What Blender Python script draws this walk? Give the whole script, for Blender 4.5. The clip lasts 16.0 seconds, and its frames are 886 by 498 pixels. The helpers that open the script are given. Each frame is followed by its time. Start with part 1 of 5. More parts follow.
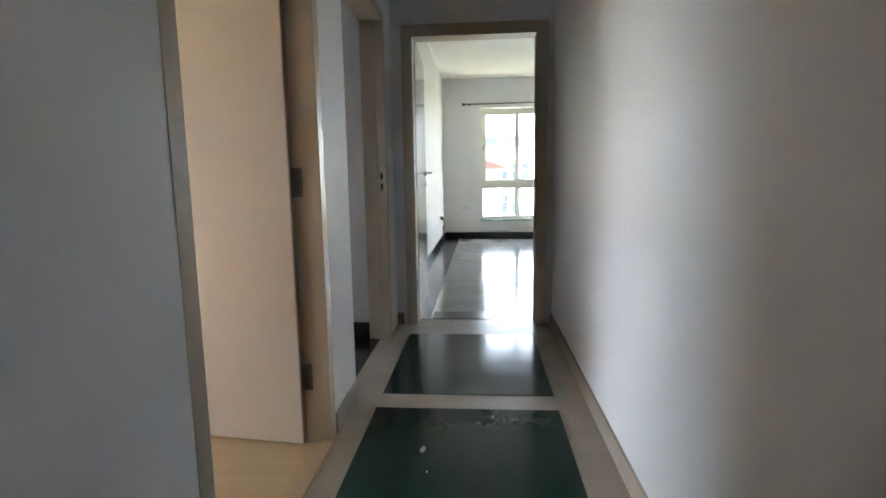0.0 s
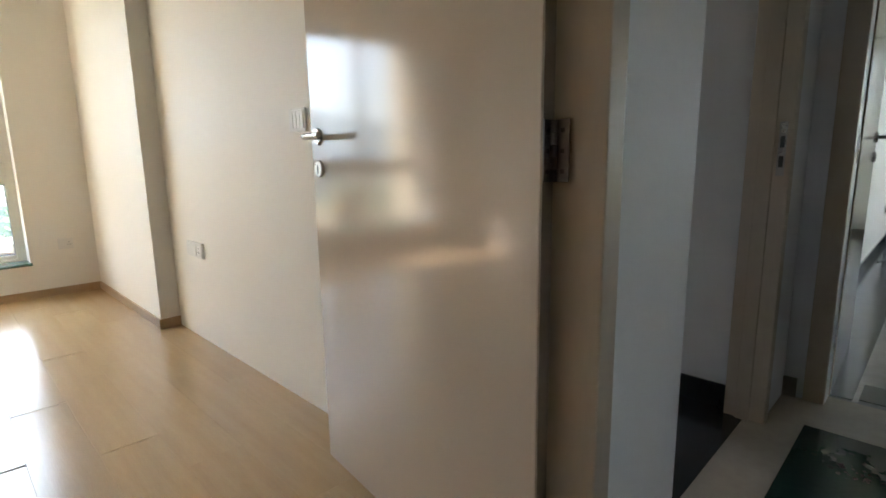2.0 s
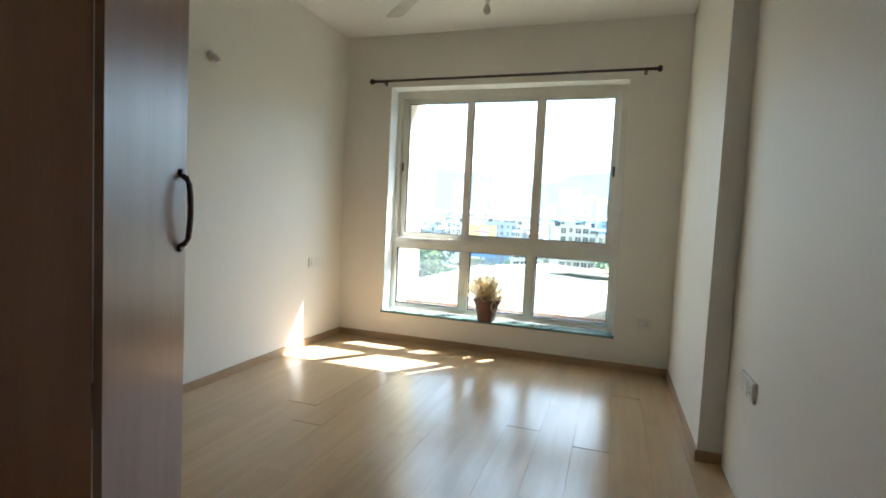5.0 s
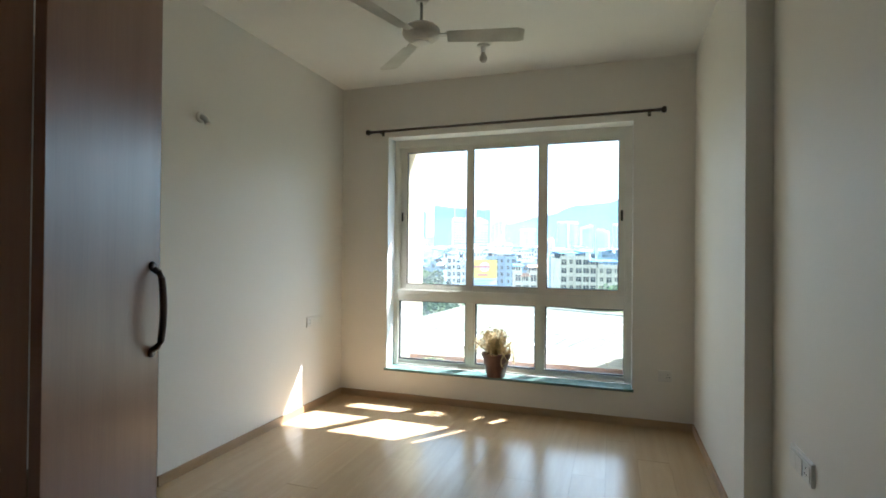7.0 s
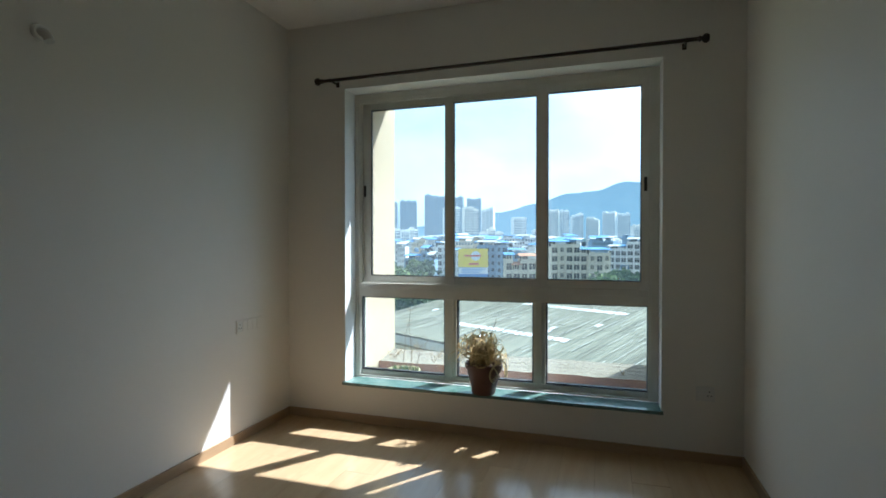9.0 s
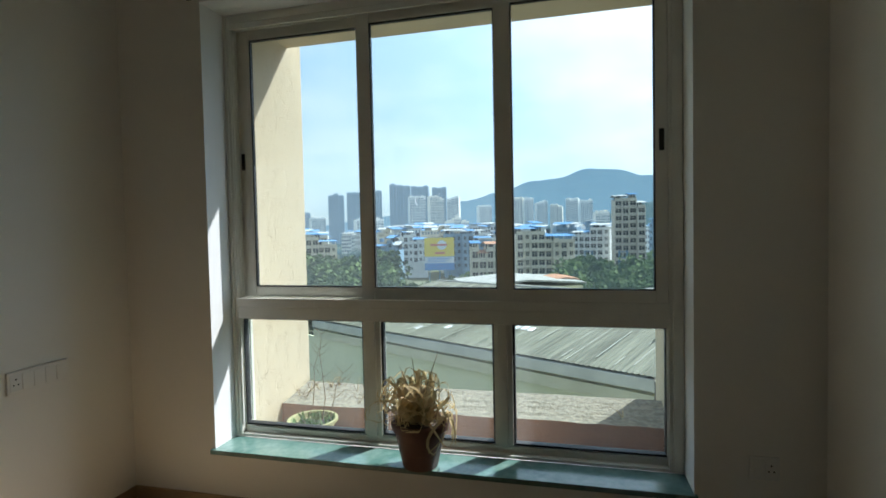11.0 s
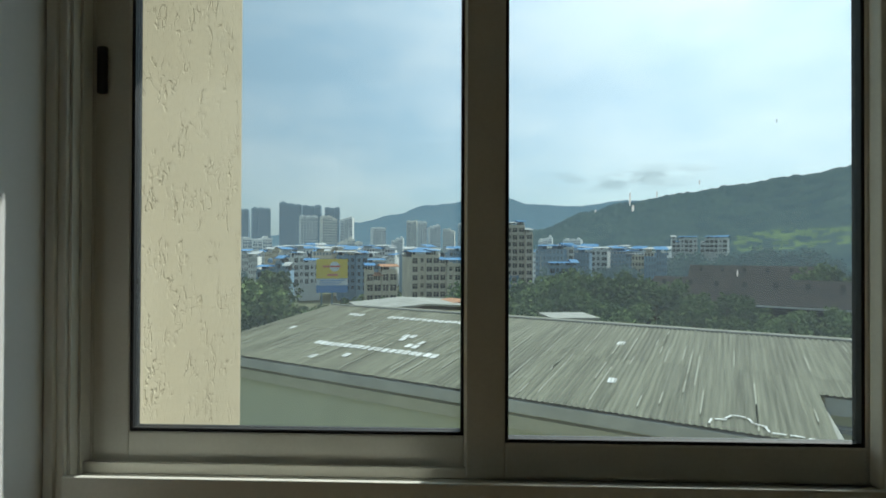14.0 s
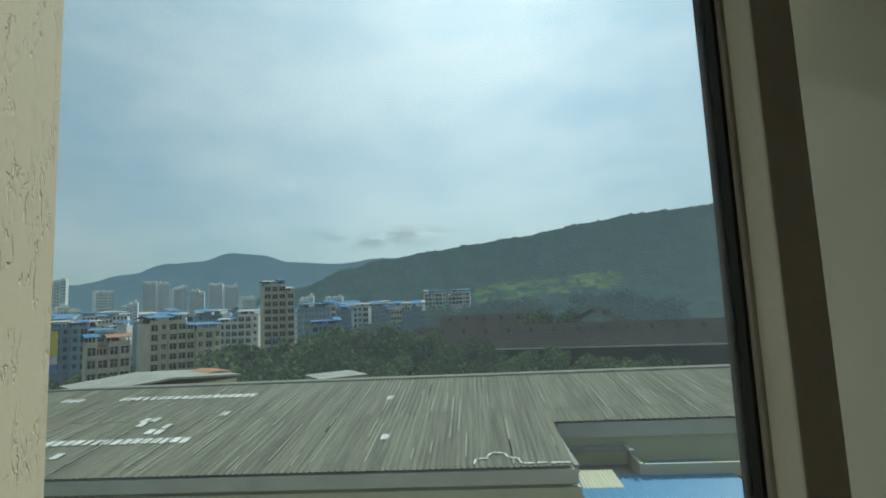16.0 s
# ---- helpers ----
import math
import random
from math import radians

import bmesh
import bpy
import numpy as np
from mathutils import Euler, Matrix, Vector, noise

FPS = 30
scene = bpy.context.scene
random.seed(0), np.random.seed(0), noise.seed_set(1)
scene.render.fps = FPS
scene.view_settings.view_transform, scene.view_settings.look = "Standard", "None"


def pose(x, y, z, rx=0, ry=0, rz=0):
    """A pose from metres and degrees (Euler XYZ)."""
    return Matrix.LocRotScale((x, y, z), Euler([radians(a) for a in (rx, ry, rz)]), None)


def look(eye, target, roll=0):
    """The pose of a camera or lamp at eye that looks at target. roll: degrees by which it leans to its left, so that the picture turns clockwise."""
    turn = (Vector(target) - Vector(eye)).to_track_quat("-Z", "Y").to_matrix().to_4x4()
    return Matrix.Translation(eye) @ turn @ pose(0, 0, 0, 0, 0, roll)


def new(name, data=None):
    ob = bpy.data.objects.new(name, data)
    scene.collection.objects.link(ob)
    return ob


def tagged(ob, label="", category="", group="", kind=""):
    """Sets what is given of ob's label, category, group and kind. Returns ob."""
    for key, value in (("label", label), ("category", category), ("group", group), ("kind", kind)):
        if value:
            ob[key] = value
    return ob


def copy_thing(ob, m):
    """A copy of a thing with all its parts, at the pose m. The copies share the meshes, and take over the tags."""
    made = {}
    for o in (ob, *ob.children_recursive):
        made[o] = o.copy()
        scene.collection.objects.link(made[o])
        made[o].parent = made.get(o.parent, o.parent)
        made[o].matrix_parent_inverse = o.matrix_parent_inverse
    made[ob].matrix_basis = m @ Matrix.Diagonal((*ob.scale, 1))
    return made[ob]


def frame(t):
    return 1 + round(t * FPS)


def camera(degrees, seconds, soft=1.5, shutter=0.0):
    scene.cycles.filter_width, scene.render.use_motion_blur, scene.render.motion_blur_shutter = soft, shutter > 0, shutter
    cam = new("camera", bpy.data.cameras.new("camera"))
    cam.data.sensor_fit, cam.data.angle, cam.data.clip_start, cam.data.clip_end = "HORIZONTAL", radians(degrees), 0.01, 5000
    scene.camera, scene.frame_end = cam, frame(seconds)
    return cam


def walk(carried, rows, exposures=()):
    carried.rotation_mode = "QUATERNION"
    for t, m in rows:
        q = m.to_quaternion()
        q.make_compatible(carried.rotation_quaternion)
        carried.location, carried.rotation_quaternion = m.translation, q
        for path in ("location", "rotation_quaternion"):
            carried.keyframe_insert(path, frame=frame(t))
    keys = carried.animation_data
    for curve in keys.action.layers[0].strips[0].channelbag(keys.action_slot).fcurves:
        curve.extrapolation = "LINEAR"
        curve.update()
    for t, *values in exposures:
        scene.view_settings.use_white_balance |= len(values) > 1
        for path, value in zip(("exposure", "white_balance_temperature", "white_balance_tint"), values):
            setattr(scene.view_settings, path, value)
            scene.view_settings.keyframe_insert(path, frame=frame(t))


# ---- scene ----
LENS = 82.1
PATH = [
    (0, (1.017, -5.238, 1.053), (2.993, -5.088, 0.782), -0.9),
    (0.5, (1.338, -5.22, 1.046), (3.294, -4.965, 0.721), -1.1),
    (1, (1.656, -5.131, 1.048), (3.584, -4.713, 0.721), -1.2),
    (1.5, (1.927, -5.089, 1.031), (3.666, -4.158, 0.705), -2.8),
    (2, (2.114, -5.044, 1.04), (3.509, -3.655, 0.69), -0.9),
    (2.5, (2.274, -4.899, 1.014), (3.210, -3.167, 0.657), 1.8),
    (3, (2.387, -4.776, 1.031), (2.847, -2.868, 0.647), -0.7),
    (3.5, (2.506, -4.72, 1.052), (2.395, -2.759, 0.675), -0.3),
    (4, (2.534, -4.623, 1.053), (2.138, -2.698, 0.686), -0.2),
    (4.5, (2.515, -4.502, 1.106), (1.997, -2.6, 0.769), 1.9),
    (5, (2.558, -4.49, 1.218), (1.927, -2.596, 1.091), 2.8),
    (5.2, (2.575, -4.497, 1.252), (1.935, -2.604, 1.193), 2.7),
    (7.3, (2.43, -4.22, 1.352), (1.816, -2.316, 1.371), -0.2),
    (7.5, (2.409, -4.145, 1.344), (1.817, -2.235, 1.357), -0.4),
    (8, (2.376, -3.843, 1.325), (1.793, -1.93, 1.329), -0.1),
    (8.5, (2.354, -3.606, 1.31), (1.736, -1.705, 1.302), 0.2),
    (9, (2.271, -3.318, 1.304), (1.668, -1.411, 1.277), -0.0),
    (9.2, (2.23, -3.208, 1.302), (1.675, -1.287, 1.279), -0.8),
    (11.3, (2.135, -1.888, 1.326), (1.662, 0.054, 1.253), -1.1),
    (11.5, (2.123, -1.755, 1.338), (1.635, 0.184, 1.301), -0.4),
    (12, (1.991, -1.537, 1.334), (1.209, 0.304, 1.324), 2.1),
    (12.5, (1.721, -1.347, 1.364), (1.161, 0.573, 1.376), -0.5),
    (13, (1.52, -1.143, 1.345), (1.085, 0.809, 1.354), -1.1),
    (13.5, (1.337, -0.842, 1.371), (0.906, 1.111, 1.379), -1.6),
    (14, (1.16, -0.663, 1.37), (1.099, 1.336, 1.384), 0.2),
    (14.5, (0.967, -0.496, 1.392), (1.437, 1.448, 1.383), -0.6),
    (15, (0.883, -0.306, 1.357), (1.588, 1.566, 1.352), -0.6),
    (15.5, (0.802, -0.192, 1.405), (1.614, 1.634, 1.484), -1.5),
    (16, (0.697, -0.098, 1.41), (1.532, 1.705, 1.631), -2.5),
]
cam = camera(LENS, 16.0, soft=1.7)
STOPS = [(0, 5.0, 6400, 25), (1, 4.9, 6350, 25), (1.5, 4.6, 6350, 24), (2, 4.15, 6400, 20), (2.5, 3.75, 6050, 17), (3, 2.82, 5500, 14), (4, 2.82, 5550, 12), (5, 2.9, 5800, 12), (7.3, 2.42, 5600, 11), (8, 1.82, 5450, 10), (9, 1.3, 5350, 9), (11.3, 0.78, 5800, 8), (12.5, 0.5, 5950, 4), (14, -0.02, 6030, 2), (15.5, -0.25, 6250, 2), (16, -0.48, 6050, -1)]
walk(cam, [(t, look(eye, target, roll)) for t, eye, target, roll in PATH], exposures=STOPS)

# ---- daylight ----
SUN = Vector((0.515, 0.70, 1.0)).normalized()
CLOUD = (0.302, 0.943, 0.138)
world = bpy.data.worlds.new("world")
scene.world = world
world.use_nodes = True
wn, wl = world.node_tree.nodes, world.node_tree.links
sky = wn.new("ShaderNodeTexSky")
sky.sky_type, sky.sun_disc = "NISHITA", False
sky.sun_elevation, sky.sun_rotation = math.asin(SUN.z), math.atan2(SUN.x, SUN.y)
sky.air_density, sky.dust_density, sky.ozone_density = 1.0, 1.2, 1.5
where, lay = wn.new("ShaderNodeTexCoord"), wn.new("ShaderNodeMapping")
cloud, span, veil, haze = wn.new("ShaderNodeTexNoise"), wn.new("ShaderNodeMapRange"), wn.new("ShaderNodeMix"), wn.new("ShaderNodeMix")
lay.inputs["Scale"].default_value = (1.0, 1.0, 2.6)
lay.inputs["Location"].default_value = (0.35, 0.1, 0.2)
cloud.inputs["Scale"].default_value, cloud.inputs["Detail"].default_value, cloud.inputs["Roughness"].default_value = 2.6, 9, 0.56
span.inputs["From Min"].default_value, span.inputs["From Max"].default_value = 0.36, 0.64
veil.data_type = haze.data_type = "RGBA"
veil.inputs[6].default_value, veil.inputs[7].default_value = (2.9, 3.75, 4.4, 1), (4.9, 5.15, 5.3, 1)
haze.inputs[0].default_value = 0.72
wl.new(where.outputs["Generated"], lay.inputs["Vector"])
wl.new(lay.outputs["Vector"], cloud.inputs["Vector"])
wl.new(cloud.outputs["Fac"], span.inputs["Value"])
wl.new(span.outputs["Result"], veil.inputs[0])
wl.new(sky.outputs["Color"], haze.inputs[6])
wl.new(veil.outputs[2], haze.inputs[7])
# thin cloud glows round the sun
way, lift = wn.new("ShaderNodeVectorMath"), wn.new("ShaderNodeVectorMath")
near, lobe, core, halo, glow = (wn.new("ShaderNodeMath") for _ in range(5))
way.operation, near.operation, lobe.operation, core.operation, halo.operation, glow.operation, lift.operation = "DOT_PRODUCT", "MAXIMUM", "POWER", "POWER", "MULTIPLY_ADD", "MULTIPLY_ADD", "SCALE"
core.inputs[1].default_value, halo.inputs[1].default_value = 12.0, 0.3
way.inputs[1].default_value = SUN
near.inputs[1].default_value, lobe.inputs[1].default_value, glow.inputs[1].default_value, halo.inputs[2].default_value = 0.0, 2.5, 0.98, 0.72
wl.new(where.outputs["Generated"], way.inputs[0])
wl.new(way.outputs["Value"], near.inputs[0])
wl.new(near.outputs[0], lobe.inputs[0])
wl.new(near.outputs[0], core.inputs[0])
wl.new(core.outputs[0], halo.inputs[0])
wl.new(halo.outputs[0], glow.inputs[2])
wl.new(lobe.outputs[0], glow.inputs[0])
# a small grey cloud low over the hill
off, wide, reach, edge, cut, grey = wn.new("ShaderNodeVectorMath"), wn.new("ShaderNodeVectorMath"), wn.new("ShaderNodeVectorMath"), wn.new("ShaderNodeMapRange"), wn.new("ShaderNodeMath"), wn.new("ShaderNodeMix")
wisp, wrag = wn.new("ShaderNodeTexNoise"), wn.new("ShaderNodeMapRange")
off.operation, wide.operation, reach.operation, cut.operation, grey.data_type = "SUBTRACT", "MULTIPLY", "LENGTH", "MULTIPLY", "RGBA"
off.inputs[1].default_value = CLOUD
wide.inputs[1].default_value = (5.5, 5.5, 36.0)
edge.inputs["From Min"].default_value, edge.inputs["From Max"].default_value, edge.inputs["To Min"].default_value, edge.inputs["To Max"].default_value = 0.3, 1.0, 1.0, 0.0
wisp.inputs["Scale"].default_value, wisp.inputs["Detail"].default_value = 14.0, 6
wrag.inputs["From Min"].default_value, wrag.inputs["From Max"].default_value, wrag.inputs["To Max"].default_value = 0.44, 0.60, 0.6
grey.inputs[7].default_value = (2.1, 2.65, 3.0, 1)
wl.new(where.outputs["Generated"], off.inputs[0])
wl.new(off.outputs["Vector"], wide.inputs[0])
wl.new(wide.outputs["Vector"], reach.inputs[0])
wl.new(reach.outputs["Value"], edge.inputs["Value"])
wl.new(lay.outputs["Vector"], wisp.inputs["Vector"])
wl.new(wisp.outputs["Fac"], wrag.inputs["Value"])
wl.new(edge.outputs["Result"], cut.inputs[0])
wl.new(wrag.outputs["Result"], cut.inputs[1])
wl.new(cut.outputs[0], grey.inputs[0])
wl.new(haze.outputs[2], grey.inputs[6])
wl.new(grey.outputs[2], lift.inputs[0])
wl.new(glow.outputs[0], lift.inputs["Scale"])
wl.new(lift.outputs["Vector"], wn["Background"].inputs["Color"])
wn["Background"].inputs["Strength"].default_value = 0.15
sun = new("sun", bpy.data.lights.new("sun", "SUN"))
sun.data.energy, sun.data.angle, sun.data.color = 4.5, radians(0.53), (1.0, 0.95, 0.86)
sun.matrix_world = look(SUN * 60, (0, 0, 0))


# ---- materials ----
def surface(name, base, other=None, rough=0.6, metal=0.0, grain=60.0, stain=2.5, mix=0.5, bump=0.05, stretch=(1, 1, 1), specular=0.5, coat=0.0, vary=0.0):
    """A painted or natural surface: two colours mixed by a coarse and a fine noise, with fine relief."""
    m = bpy.data.materials.new(name)
    m.use_nodes = True
    n, k = m.node_tree.nodes, m.node_tree.links
    b = n["Principled BSDF"]
    other = other or tuple(c * 0.86 for c in base)
    co = n.new("ShaderNodeTexCoord")
    mp = n.new("ShaderNodeMapping")
    mp.inputs["Scale"].default_value = stretch
    k.new(co.outputs["Object"], mp.inputs["Vector"])
    big, small = n.new("ShaderNodeTexNoise"), n.new("ShaderNodeTexNoise")
    big.inputs["Scale"].default_value, big.inputs["Detail"].default_value = stain, 5
    small.inputs["Scale"].default_value, small.inputs["Detail"].default_value = grain, 4
    for t in (big, small):
        k.new(mp.outputs["Vector"], t.inputs["Vector"])
    add = n.new("ShaderNodeMath")
    add.operation = "MULTIPLY_ADD"
    k.new(small.outputs["Fac"], add.inputs[0])
    add.inputs[1].default_value = 0.45
    k.new(big.outputs["Fac"], add.inputs[2])
    ramp = n.new("ShaderNodeMapRange")
    ramp.inputs["From Min"].default_value, ramp.inputs["From Max"].default_value = 0.42 + 0.22 * (1 - mix), 1.02
    k.new(add.outputs[0], ramp.inputs["Value"])
    cm = n.new("ShaderNodeMix")
    cm.data_type = "RGBA"
    cm.inputs[6].default_value, cm.inputs[7].default_value = (*base, 1), (*other, 1)
    k.new(ramp.outputs["Result"], cm.inputs[0])
    last = cm.outputs[2]
    if vary:
        shift, where = n.new("ShaderNodeObjectInfo"), n.new("ShaderNodeVectorMath")
        where.operation = "MULTIPLY_ADD"
        where.inputs[1].default_value = (37.0, 53.0, 0.0)
        k.new(shift.outputs["Random"], where.inputs[0])
        k.new(mp.outputs["Vector"], where.inputs[2])
        for t in (big, small):
            k.new(where.outputs["Vector"], t.inputs["Vector"])
        info, hsv, vr = n.new("ShaderNodeObjectInfo"), n.new("ShaderNodeHueSaturation"), n.new("ShaderNodeMapRange")
        vr.inputs["To Min"].default_value, vr.inputs["To Max"].default_value = 1 - vary, 1 + vary
        k.new(info.outputs["Random"], vr.inputs["Value"])
        k.new(vr.outputs["Result"], hsv.inputs["Value"])
        k.new(last, hsv.inputs["Color"])
        last = hsv.outputs["Color"]
    k.new(last, b.inputs["Base Color"])
    rr = n.new("ShaderNodeMapRange")
    rr.inputs["To Min"].default_value, rr.inputs["To Max"].default_value = max(0.02, rough - 0.06), min(1, rough + 0.06)
    k.new(big.outputs["Fac"], rr.inputs["Value"])
    k.new(rr.outputs["Result"], b.inputs["Roughness"])
    b.inputs["Metallic"].default_value = metal
    b.inputs["Specular IOR Level"].default_value = specular
    b.inputs["Coat Weight"].default_value = coat
    b.inputs["Coat Roughness"].default_value = 0.12
    if bump:
        bp = n.new("ShaderNodeBump")
        bp.inputs["Strength"].default_value, bp.inputs["Distance"].default_value = min(1.0, bump * 4), 0.01 if bump < 0.5 else 0.03
        k.new(add.outputs[0], bp.inputs["Height"])
        k.new(bp.outputs["Normal"], b.inputs["Normal"])
    return m


def clear_glass(name, tint=(0.93, 0.97, 0.95)):
    m = bpy.data.materials.new(name)
    m.use_nodes = True
    n, k = m.node_tree.nodes, m.node_tree.links
    n.remove(n["Principled BSDF"])
    tr, gl, mx, fr = (n.new("ShaderNode" + w) for w in ("BsdfTransparent", "BsdfGlossy", "MixShader", "LayerWeight"))
    pw, ad = n.new("ShaderNodeMath"), n.new("ShaderNodeMath")
    pw.operation, ad.operation = "POWER", "MULTIPLY_ADD"
    pw.inputs[1].default_value, ad.inputs[1].default_value, ad.inputs[2].default_value = 5.0, 0.7, 0.025
    tr.inputs["Color"].default_value = (*tint, 1)
    gl.inputs["Roughness"].default_value = 0.02
    fr.inputs["Blend"].default_value = 0.5
    k.new(fr.outputs["Facing"], pw.inputs[0])
    k.new(pw.outputs[0], ad.inputs[0])
    k.new(ad.outputs[0], mx.inputs[0])
    dust, film, nz, mr = (n.new("ShaderNode" + w) for w in ("BsdfTranslucent", "MixShader", "TexNoise", "MapRange"))
    dust.inputs["Color"].default_value = (0.85, 0.88, 0.9, 1)
    nz.inputs["Scale"].default_value, nz.inputs["Detail"].default_value = 2.4, 8
    mr.inputs["To Min"].default_value, mr.inputs["To Max"].default_value = 0.008, 0.034
    k.new(nz.outputs["Fac"], mr.inputs["Value"])
    k.new(mr.outputs["Result"], film.inputs[0])
    k.new(tr.outputs[0], film.inputs[1])
    k.new(dust.outputs[0], film.inputs[2])
    k.new(film.outputs[0], mx.inputs[1])
    k.new(gl.outputs[0], mx.inputs[2])
    k.new(mx.outputs[0], n["Material Output"].inputs["Surface"])
    return m


def thin(m, share, colour):
    """Lets light through a thin surface."""
    n, k = m.node_tree.nodes, m.node_tree.links
    t, mx = n.new("ShaderNodeBsdfTranslucent"), n.new("ShaderNodeMixShader")
    t.inputs["Color"].default_value = (*colour, 1)
    mx.inputs[0].default_value = share
    k.new(n["Principled BSDF"].outputs[0], mx.inputs[1])
    k.new(t.outputs[0], mx.inputs[2])
    k.new(mx.outputs[0], n["Material Output"].inputs["Surface"])
    return m


def roughcast(name, base, gouge_tone):
    """Trowelled render: smooth fields with patches of short worm-like gouges in a darker tone."""
    m = surface(name, base, tuple(0.93 * c for c in base), rough=0.9, grain=70, stain=3.0, mix=0.5, bump=0)
    n, k = m.node_tree.nodes, m.node_tree.links
    b = n["Principled BSDF"]
    co, mp = n.new("ShaderNodeTexCoord"), n.new("ShaderNodeMapping")
    mp.inputs["Scale"].default_value, mp.inputs["Rotation"].default_value = (1.0, 1.0, 0.55), (0.5, 0.3, 0.0)
    worm, patch = n.new("ShaderNodeTexNoise"), n.new("ShaderNodeTexNoise")
    worm.inputs["Scale"].default_value, worm.inputs["Detail"].default_value, worm.inputs["Distortion"].default_value = 80, 2, 0.8
    patch.inputs["Scale"].default_value, patch.inputs["Detail"].default_value = 11, 3
    k.new(co.outputs["Object"], mp.inputs["Vector"])
    k.new(mp.outputs["Vector"], worm.inputs["Vector"])
    k.new(co.outputs["Object"], patch.inputs["Vector"])
    a, c, mul = n.new("ShaderNodeMapRange"), n.new("ShaderNodeMapRange"), n.new("ShaderNodeMath")
    a.inputs["From Min"].default_value, a.inputs["From Max"].default_value = 0.55, 0.66
    c.inputs["From Min"].default_value, c.inputs["From Max"].default_value = 0.47, 0.60
    mul.operation = "MULTIPLY"
    k.new(worm.outputs["Fac"], a.inputs["Value"])
    k.new(patch.outputs["Fac"], c.inputs["Value"])
    k.new(a.outputs["Result"], mul.inputs[0])
    k.new(c.outputs["Result"], mul.inputs[1])
    mx = n.new("ShaderNodeMix")
    mx.data_type = "RGBA"
    old = b.inputs["Base Color"].links[0].from_socket
    k.new(mul.outputs[0], mx.inputs[0])
    k.new(old, mx.inputs[6])
    mx.inputs[7].default_value = (*gouge_tone, 1)
    k.new(mx.outputs[2], b.inputs["Base Color"])
    bp = n.new("ShaderNodeBump")
    bp.invert = True
    bp.inputs["Strength"].default_value, bp.inputs["Distance"].default_value = 0.8, 0.004
    k.new(mul.outputs[0], bp.inputs["Height"])
    k.new(bp.outputs["Normal"], b.inputs["Normal"])
    return m


WALL = surface("cream_wall_paint", (0.84, 0.81, 0.745), (0.81, 0.78, 0.71), rough=0.55, grain=140, stain=1.3, bump=0.012)
WALL_COOL = surface("white_wall_paint", (0.85, 0.85, 0.84), (0.81, 0.81, 0.80), rough=0.6, grain=140, stain=1.2, bump=0.008, specular=0.3)
WALL_SATIN = surface("white_satin_paint", (0.87, 0.87, 0.86), (0.83, 0.83, 0.82), rough=0.34, grain=140, stain=1.2, bump=0.008)
CEIL = surface("ceiling_paint", (0.86, 0.84, 0.79), rough=0.8, grain=120, stain=0.9, bump=0.01)
WOOD = surface("oak_laminate", (0.56, 0.405, 0.235), (0.485, 0.335, 0.185), rough=0.205, grain=34, stain=3.2, mix=0.75, bump=0.016, stretch=(6, 0.5, 1), vary=0.04)
GAP = surface("dark_joint", (0.24, 0.16, 0.09), rough=0.9, bump=0)
SKIRT = surface("skirting_laminate", (0.43, 0.295, 0.17), (0.35, 0.235, 0.13), rough=0.4, grain=30, stain=3, stretch=(1, 1, 6), bump=0.01)
ALU = surface("powder_coated_frame", (0.80, 0.79, 0.72), (0.71, 0.70, 0.63), rough=0.42, grain=160, stain=6, bump=0.008)
RUBBER = surface("black_gasket", (0.015, 0.015, 0.016), rough=0.6, bump=0)
GLASS = clear_glass("window_glass")
GREEN_STONE = surface("green_marble", (0.085, 0.17, 0.145), (0.20, 0.29, 0.26), rough=0.16, grain=40, stain=9, mix=0.6, bump=0.004)
GREEN_TILE = surface("dark_green_marble", (0.012, 0.030, 0.023), (0.018, 0.040, 0.031), rough=0.14, grain=45, stain=6, mix=0.4, bump=0.002, specular=0.2)
BEIGE_STONE = surface("beige_marble", (0.42, 0.36, 0.28), (0.32, 0.27, 0.21), rough=0.3, grain=25, stain=4, mix=0.6, bump=0.004, specular=0.15)
GREY_STONE = surface("grey_marble", (0.40, 0.40, 0.385), (0.23, 0.235, 0.235), rough=0.12, grain=14, stain=2.6, mix=0.6, bump=0.006, specular=0.3)
BLACK_STONE = surface("black_granite", (0.012, 0.013, 0.014), (0.03, 0.032, 0.034), rough=0.18, grain=90, stain=10, bump=0.003)
DOOR = surface("cream_door_laminate", (0.55, 0.465, 0.365), (0.525, 0.445, 0.35), rough=0.115, grain=9, stain=1.6, bump=0.004, stretch=(1, 1, 0.35))
FRAME = surface("beige_frame_paint", (0.58, 0.485, 0.37), (0.50, 0.415, 0.315), rough=0.35, grain=50, stain=4, stretch=(1, 1, 0.3), bump=0.012)
EDGE = surface("brown_door_edge", (0.30, 0.23, 0.165), (0.22, 0.165, 0.115), rough=0.5, grain=40, bump=0.02)
STEEL = surface("brushed_steel", (0.55, 0.53, 0.50), (0.42, 0.40, 0.38), rough=0.28, metal=1.0, grain=200, stain=20, bump=0.004)
HINGE = surface("worn_steel", (0.19, 0.165, 0.15), (0.12, 0.105, 0.095), rough=0.4, metal=0.9, grain=150, stain=30, bump=0.004)
DARK_METAL = surface("dark_metal", (0.06, 0.05, 0.045), (0.09, 0.075, 0.065), rough=0.35, metal=0.8, grain=120, bump=0.004)
